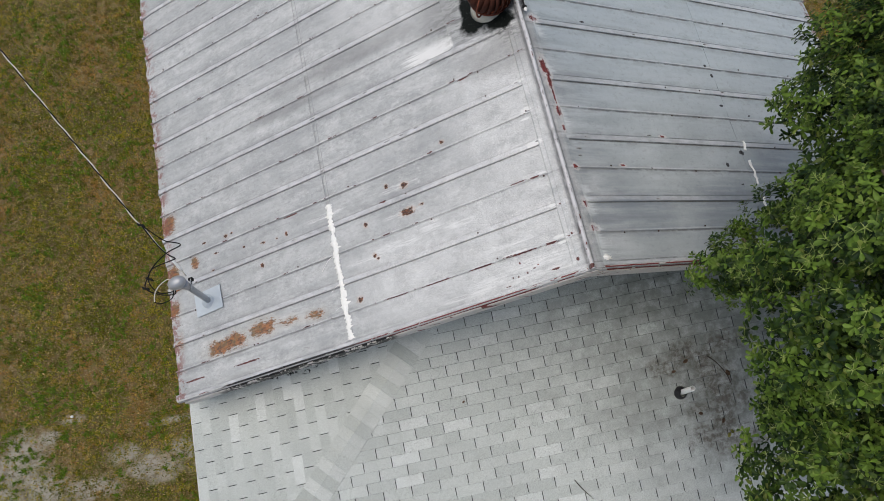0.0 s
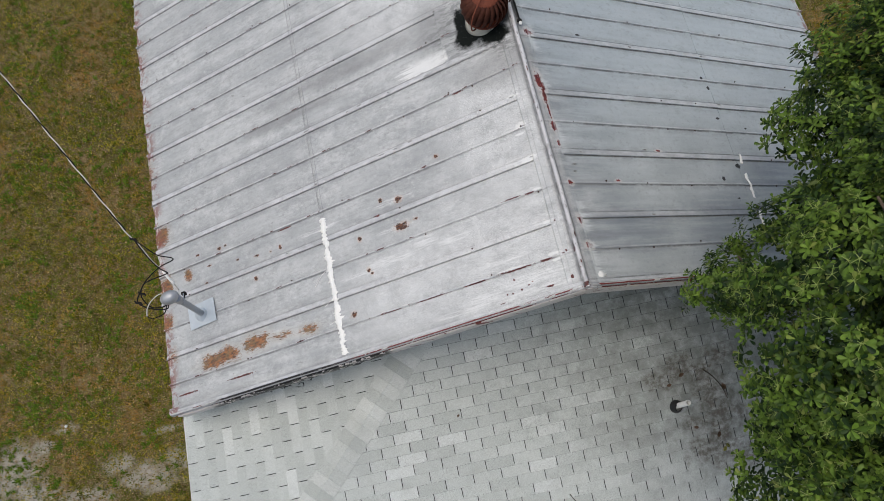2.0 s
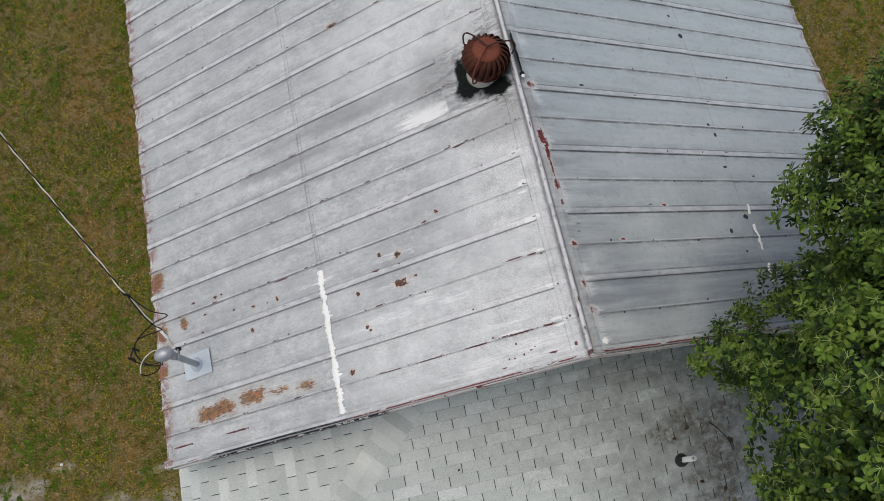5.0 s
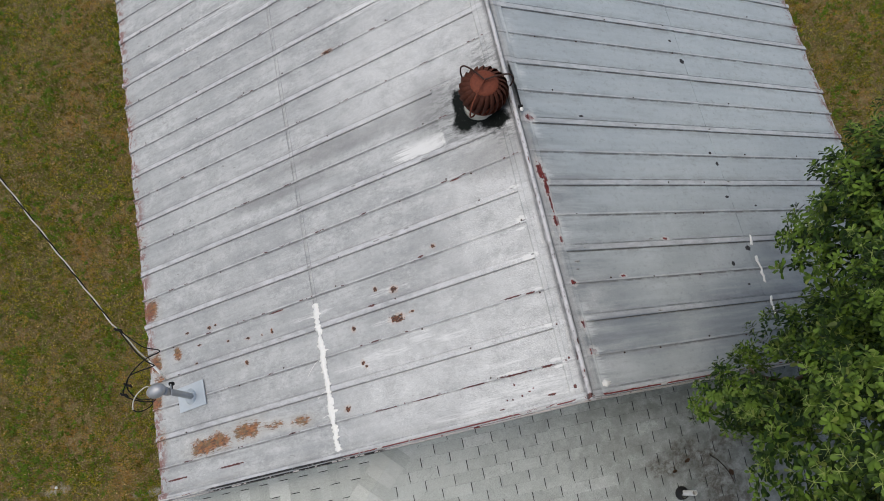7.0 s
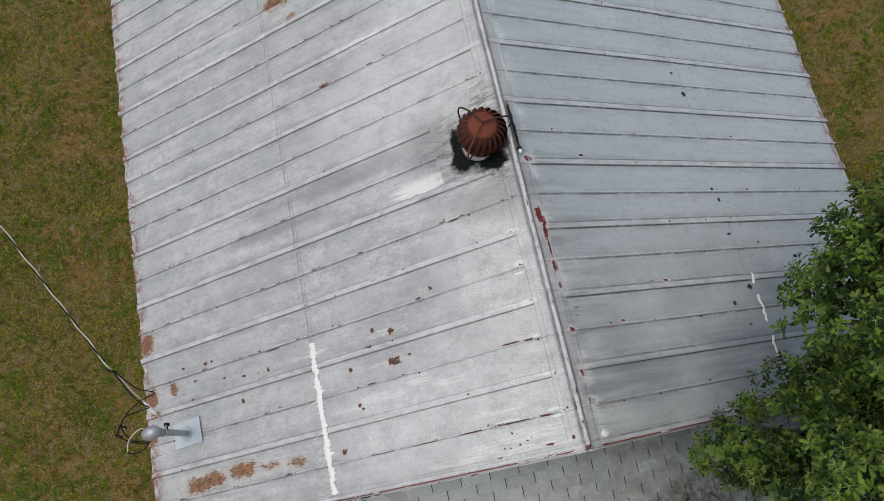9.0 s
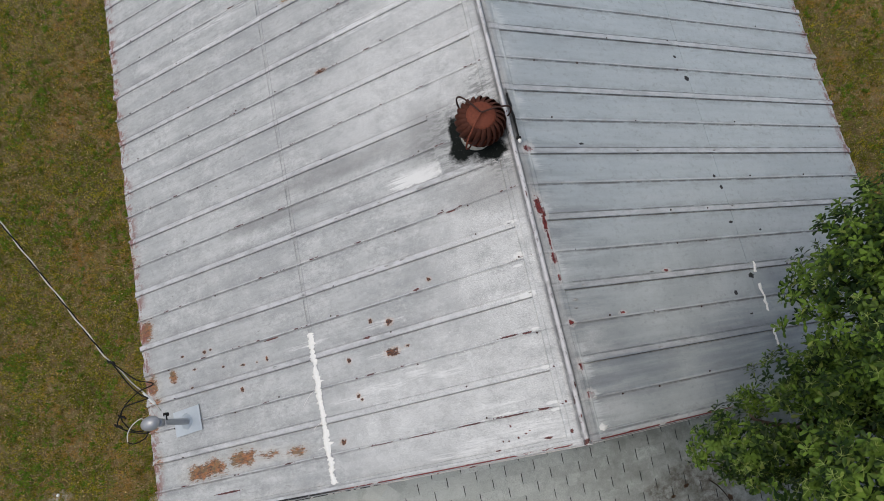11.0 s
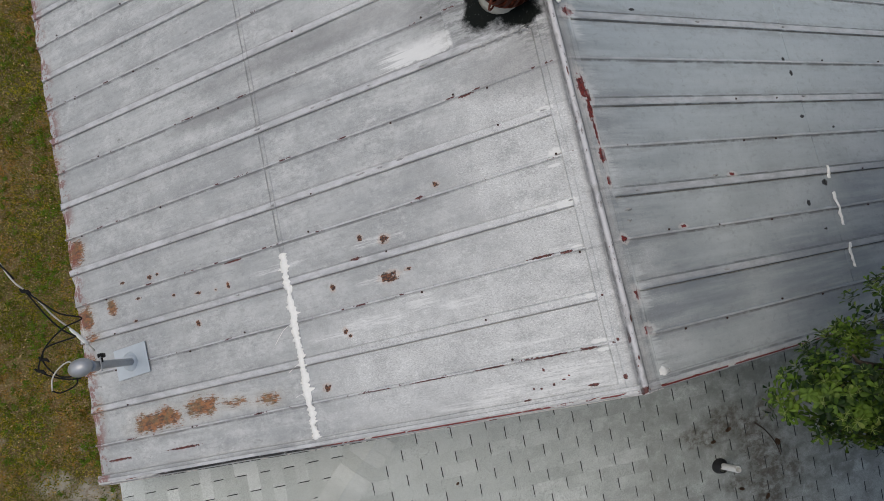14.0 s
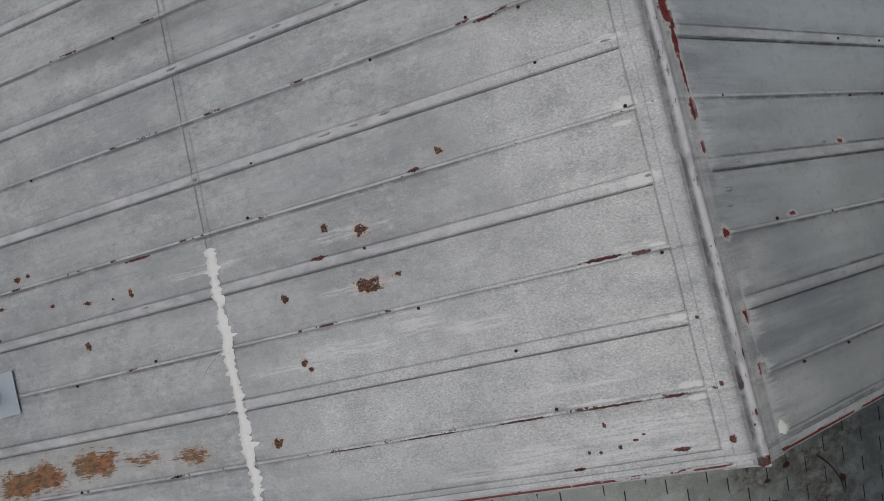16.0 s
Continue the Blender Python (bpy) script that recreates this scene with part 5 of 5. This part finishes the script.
# ---- tree beside the house ----
def leaf_shape():
    """Half-folded obovate leaf, 1 long, along x."""
    return np.array([(0, 0, 0), (0.58, 0.19, 0.06), (0.88, 0.20, 0.0), (1.0, 0, -0.09), (0.88, -0.20, 0.0), (0.58, -0.19, 0.06), (0.62, 0, -0.02)]), \
        [(0, 6, 1), (6, 2, 1), (6, 3, 2), (6, 4, 3), (6, 5, 4), (0, 5, 6)]


CLUMPS = [(1.63, -0.27, 4.82, 0.77, 0.35, 0.50), (2.38, 0.06, 4.97, 1.04, 0.35, 0.56), (2.73, 0.75, 5.62, 1.07, 0.43, 0.69), (3.31, 1.16, 5.92, 0.99, 0.59, 0.70),
          (2.42, -0.01, 6.24, 1.14, 1.22, 1.08), (1.83, -1.34, 5.64, 1.05, 0.68, 0.82), (1.76, -1.13, 6.54, 1.16, 1.25, 1.37), (1.86, -2.04, 5.56, 1.33, 0.92, 1.01),
          (3.10, -0.90, 6.50, 1.30, 1.20, 1.00), (3.70, 0.30, 6.10, 1.20, 1.10, 0.90), (3.20, -2.20, 6.10, 1.30, 1.10, 1.00),
          # out-of-view clumps, added to block sky light from the right
          (4.9, -0.2, 7.3, 1.5, 1.5, 1.2), (5.0, -2.1, 7.2, 1.5, 1.3, 1.2), (4.05, -3.3, 6.6, 1.4, 1.2, 1.1), (4.9, 1.3, 6.7, 1.2, 1.2, 1.0)]


def tree():
    thing = tagged(new("tree"), "broad-leaved evergreen tree with glossy rosettes of leaves overhanging the roof", "tree")
    root = Vector((5.3, -0.9, 0))
    bm = bmesh.new()
    fork = Vector((5.0, -0.85, 3.4))
    tube(bm, bend([root + Vector((0, 0, -0.1)), root + Vector((0.05, 0, 1.6)), fork], 5), [0.17 - 0.005 * i for i in range(11)], 12)
    part("trunk", bm, BARK, thing, "grey-brown trunk", True)
    rng = np.random.default_rng(3)
    tips, norms = [], []
    for cx, cy, cz, rx, ry, rz in CLUMPS:
        c = Vector((cx, cy, cz))
        bm = bmesh.new()
        mid = fork.lerp(c, 0.55) + Vector((0, 0, -0.2))
        tube(bm, bend([fork - Vector((0, 0, 0.15)), mid, c + Vector((0, 0, -0.25))], 5), [0.075 - 0.006 * i for i in range(11)], 8)
        for k in range(9):
            d = Vector(rng.normal(0, 1, 3)).normalized()
            e = c + Vector((d.x * rx, d.y * ry, abs(d.z) * rz)) * 0.85
            tube(bm, bend([mid.lerp(c, 0.6), c.lerp(e, 0.5) + Vector((0, 0, -0.08)), e], 4), [0.03 - 0.0027 * i for i in range(9)], 5)
        part("limb", bm, BARK, thing, smooth=True)
        count = int((4100 if cx < 4 else 1000) * (rx * ry + ry * rz + rx * rz) / 3)
        d = rng.normal(0, 1, (count, 3))
        d /= np.linalg.norm(d, axis=1)[:, None]
        d[:, 2] = np.where(d[:, 2] < -0.35, -d[:, 2], d[:, 2])
        bumps = np.array([noise.noise(Vector(q * 2.3) + c) for q in d]) + np.array([0.8 * noise.noise(Vector(q * 6.0) + c * 2) for q in d])
        depth = np.where(rng.uniform(0, 1, count) < 0.62, rng.uniform(0.86, 1.05, count), rng.uniform(0.35, 0.9, count)) + np.clip(0.46 * bumps, -0.55, 0.09)
        tips.append(np.array(c) + d * np.array((rx, ry, rz)) * depth[:, None])
        nrm = d / np.array((rx, ry, rz)) + np.array((0, 0, 0.55))
        norms.append(nrm / np.linalg.norm(nrm, axis=1)[:, None])
    tips, norms = np.concatenate(tips), np.concatenate(norms)
    gaps = np.array([noise.noise(Vector(q) * 1.9 + Vector((7, 3, 1))) + 0.5 * noise.noise(Vector(q) * 4.3) for q in tips])
    keep = (tips[:, 0] < 8) & (gaps < 0.33)
    tips, norms = tips[keep], norms[keep]
    shape, tris = leaf_shape()
    per = 9
    k = len(tips)
    ref = np.tile(np.array((0.31, 0.77, 0.1)), (k, 1))
    e1 = np.cross(norms, ref)
    e1 /= np.linalg.norm(e1, axis=1)[:, None]
    e2 = np.cross(norms, e1)
    all_v = []
    spin = rng.uniform(0, math.tau, k)
    size = rng.uniform(0.8, 1.2, k)
    for i in range(per):
        a = spin + i * 2.399 + rng.normal(0, 0.15, k)
        up = np.clip(-0.12 + 0.09 * i + rng.normal(0, 0.24, k), -0.6, 1.0)
        long = size * (0.064 - 0.0026 * i) * rng.uniform(0.8, 1.15, k)
        flat = e1 * np.cos(a)[:, None] + e2 * np.sin(a)[:, None]
        ax = flat * np.cos(up)[:, None] + norms * np.sin(up)[:, None]
        az = norms * np.cos(up)[:, None] - flat * np.sin(up)[:, None]
        ay = np.cross(az, ax)
        base = tips + norms * 0.006 * i
        v = base[:, None, :] + long[:, None, None] * (shape[None, :, 0:1] * ax[:, None, :] + shape[None, :, 1:2] * ay[:, None, :] + shape[None, :, 2:3] * az[:, None, :])
        all_v.append(v)
    verts = np.concatenate(all_v).reshape(-1, 3).astype(np.float32)
    n = len(verts) // len(shape)
    loops = (np.array(tris)[None] + (np.arange(n) * len(shape))[:, None, None]).reshape(-1).astype(np.int32)
    me = bpy.data.meshes.new("crown")
    me.vertices.add(len(verts)), me.loops.add(len(loops)), me.polygons.add(len(loops) // 3)
    me.vertices.foreach_set("co", verts.ravel())
    me.loops.foreach_set("vertex_index", loops)
    me.polygons.foreach_set("loop_start", np.arange(0, len(loops), 3, dtype=np.int32))
    me.materials.append(LEAF)
    me.update(calc_edges=True)
    piece("crown", me, thing, "dense crown of glossy green leaf rosettes")
    # pale leaf stalks that show at the heart of the outer rosettes
    pick = np.nonzero(rng.uniform(0, 1, k) < 0.45)[0]
    sv = []
    for i in range(6):
        a = spin[pick] + i * 1.047 + rng.normal(0, 0.2, len(pick))
        ray = e1[pick] * np.cos(a)[:, None] + e2[pick] * np.sin(a)[:, None]
        wide = np.cross(ray, norms[pick]) * 0.0018
        heart = tips[pick] + norms[pick] * 0.055
        tip = heart + ray * rng.uniform(0.012, 0.05, (len(pick), 1)) + norms[pick] * rng.uniform(0.0, 0.02, (len(pick), 1))
        sv.append(np.stack([heart - wide, heart + wide, tip + wide * 0.7, tip - wide * 0.7], 1))
    sv = np.concatenate(sv).reshape(-1, 3)
    tagged(piece("leaf_stalk", mesh_of("leaf_stalk", sv, [(i, i + 1, i + 2, i + 3) for i in range(0, len(sv), 4)], STALK), thing, "pale green leaf stalks"), kind="stuff")


tree()
lawn()

# ---- the ribbed sheets, nearest column first ----
for column in range(15):
    for side in (-1, 1):
        for low in (False, True):
            sheet(side, column, low)
screws()
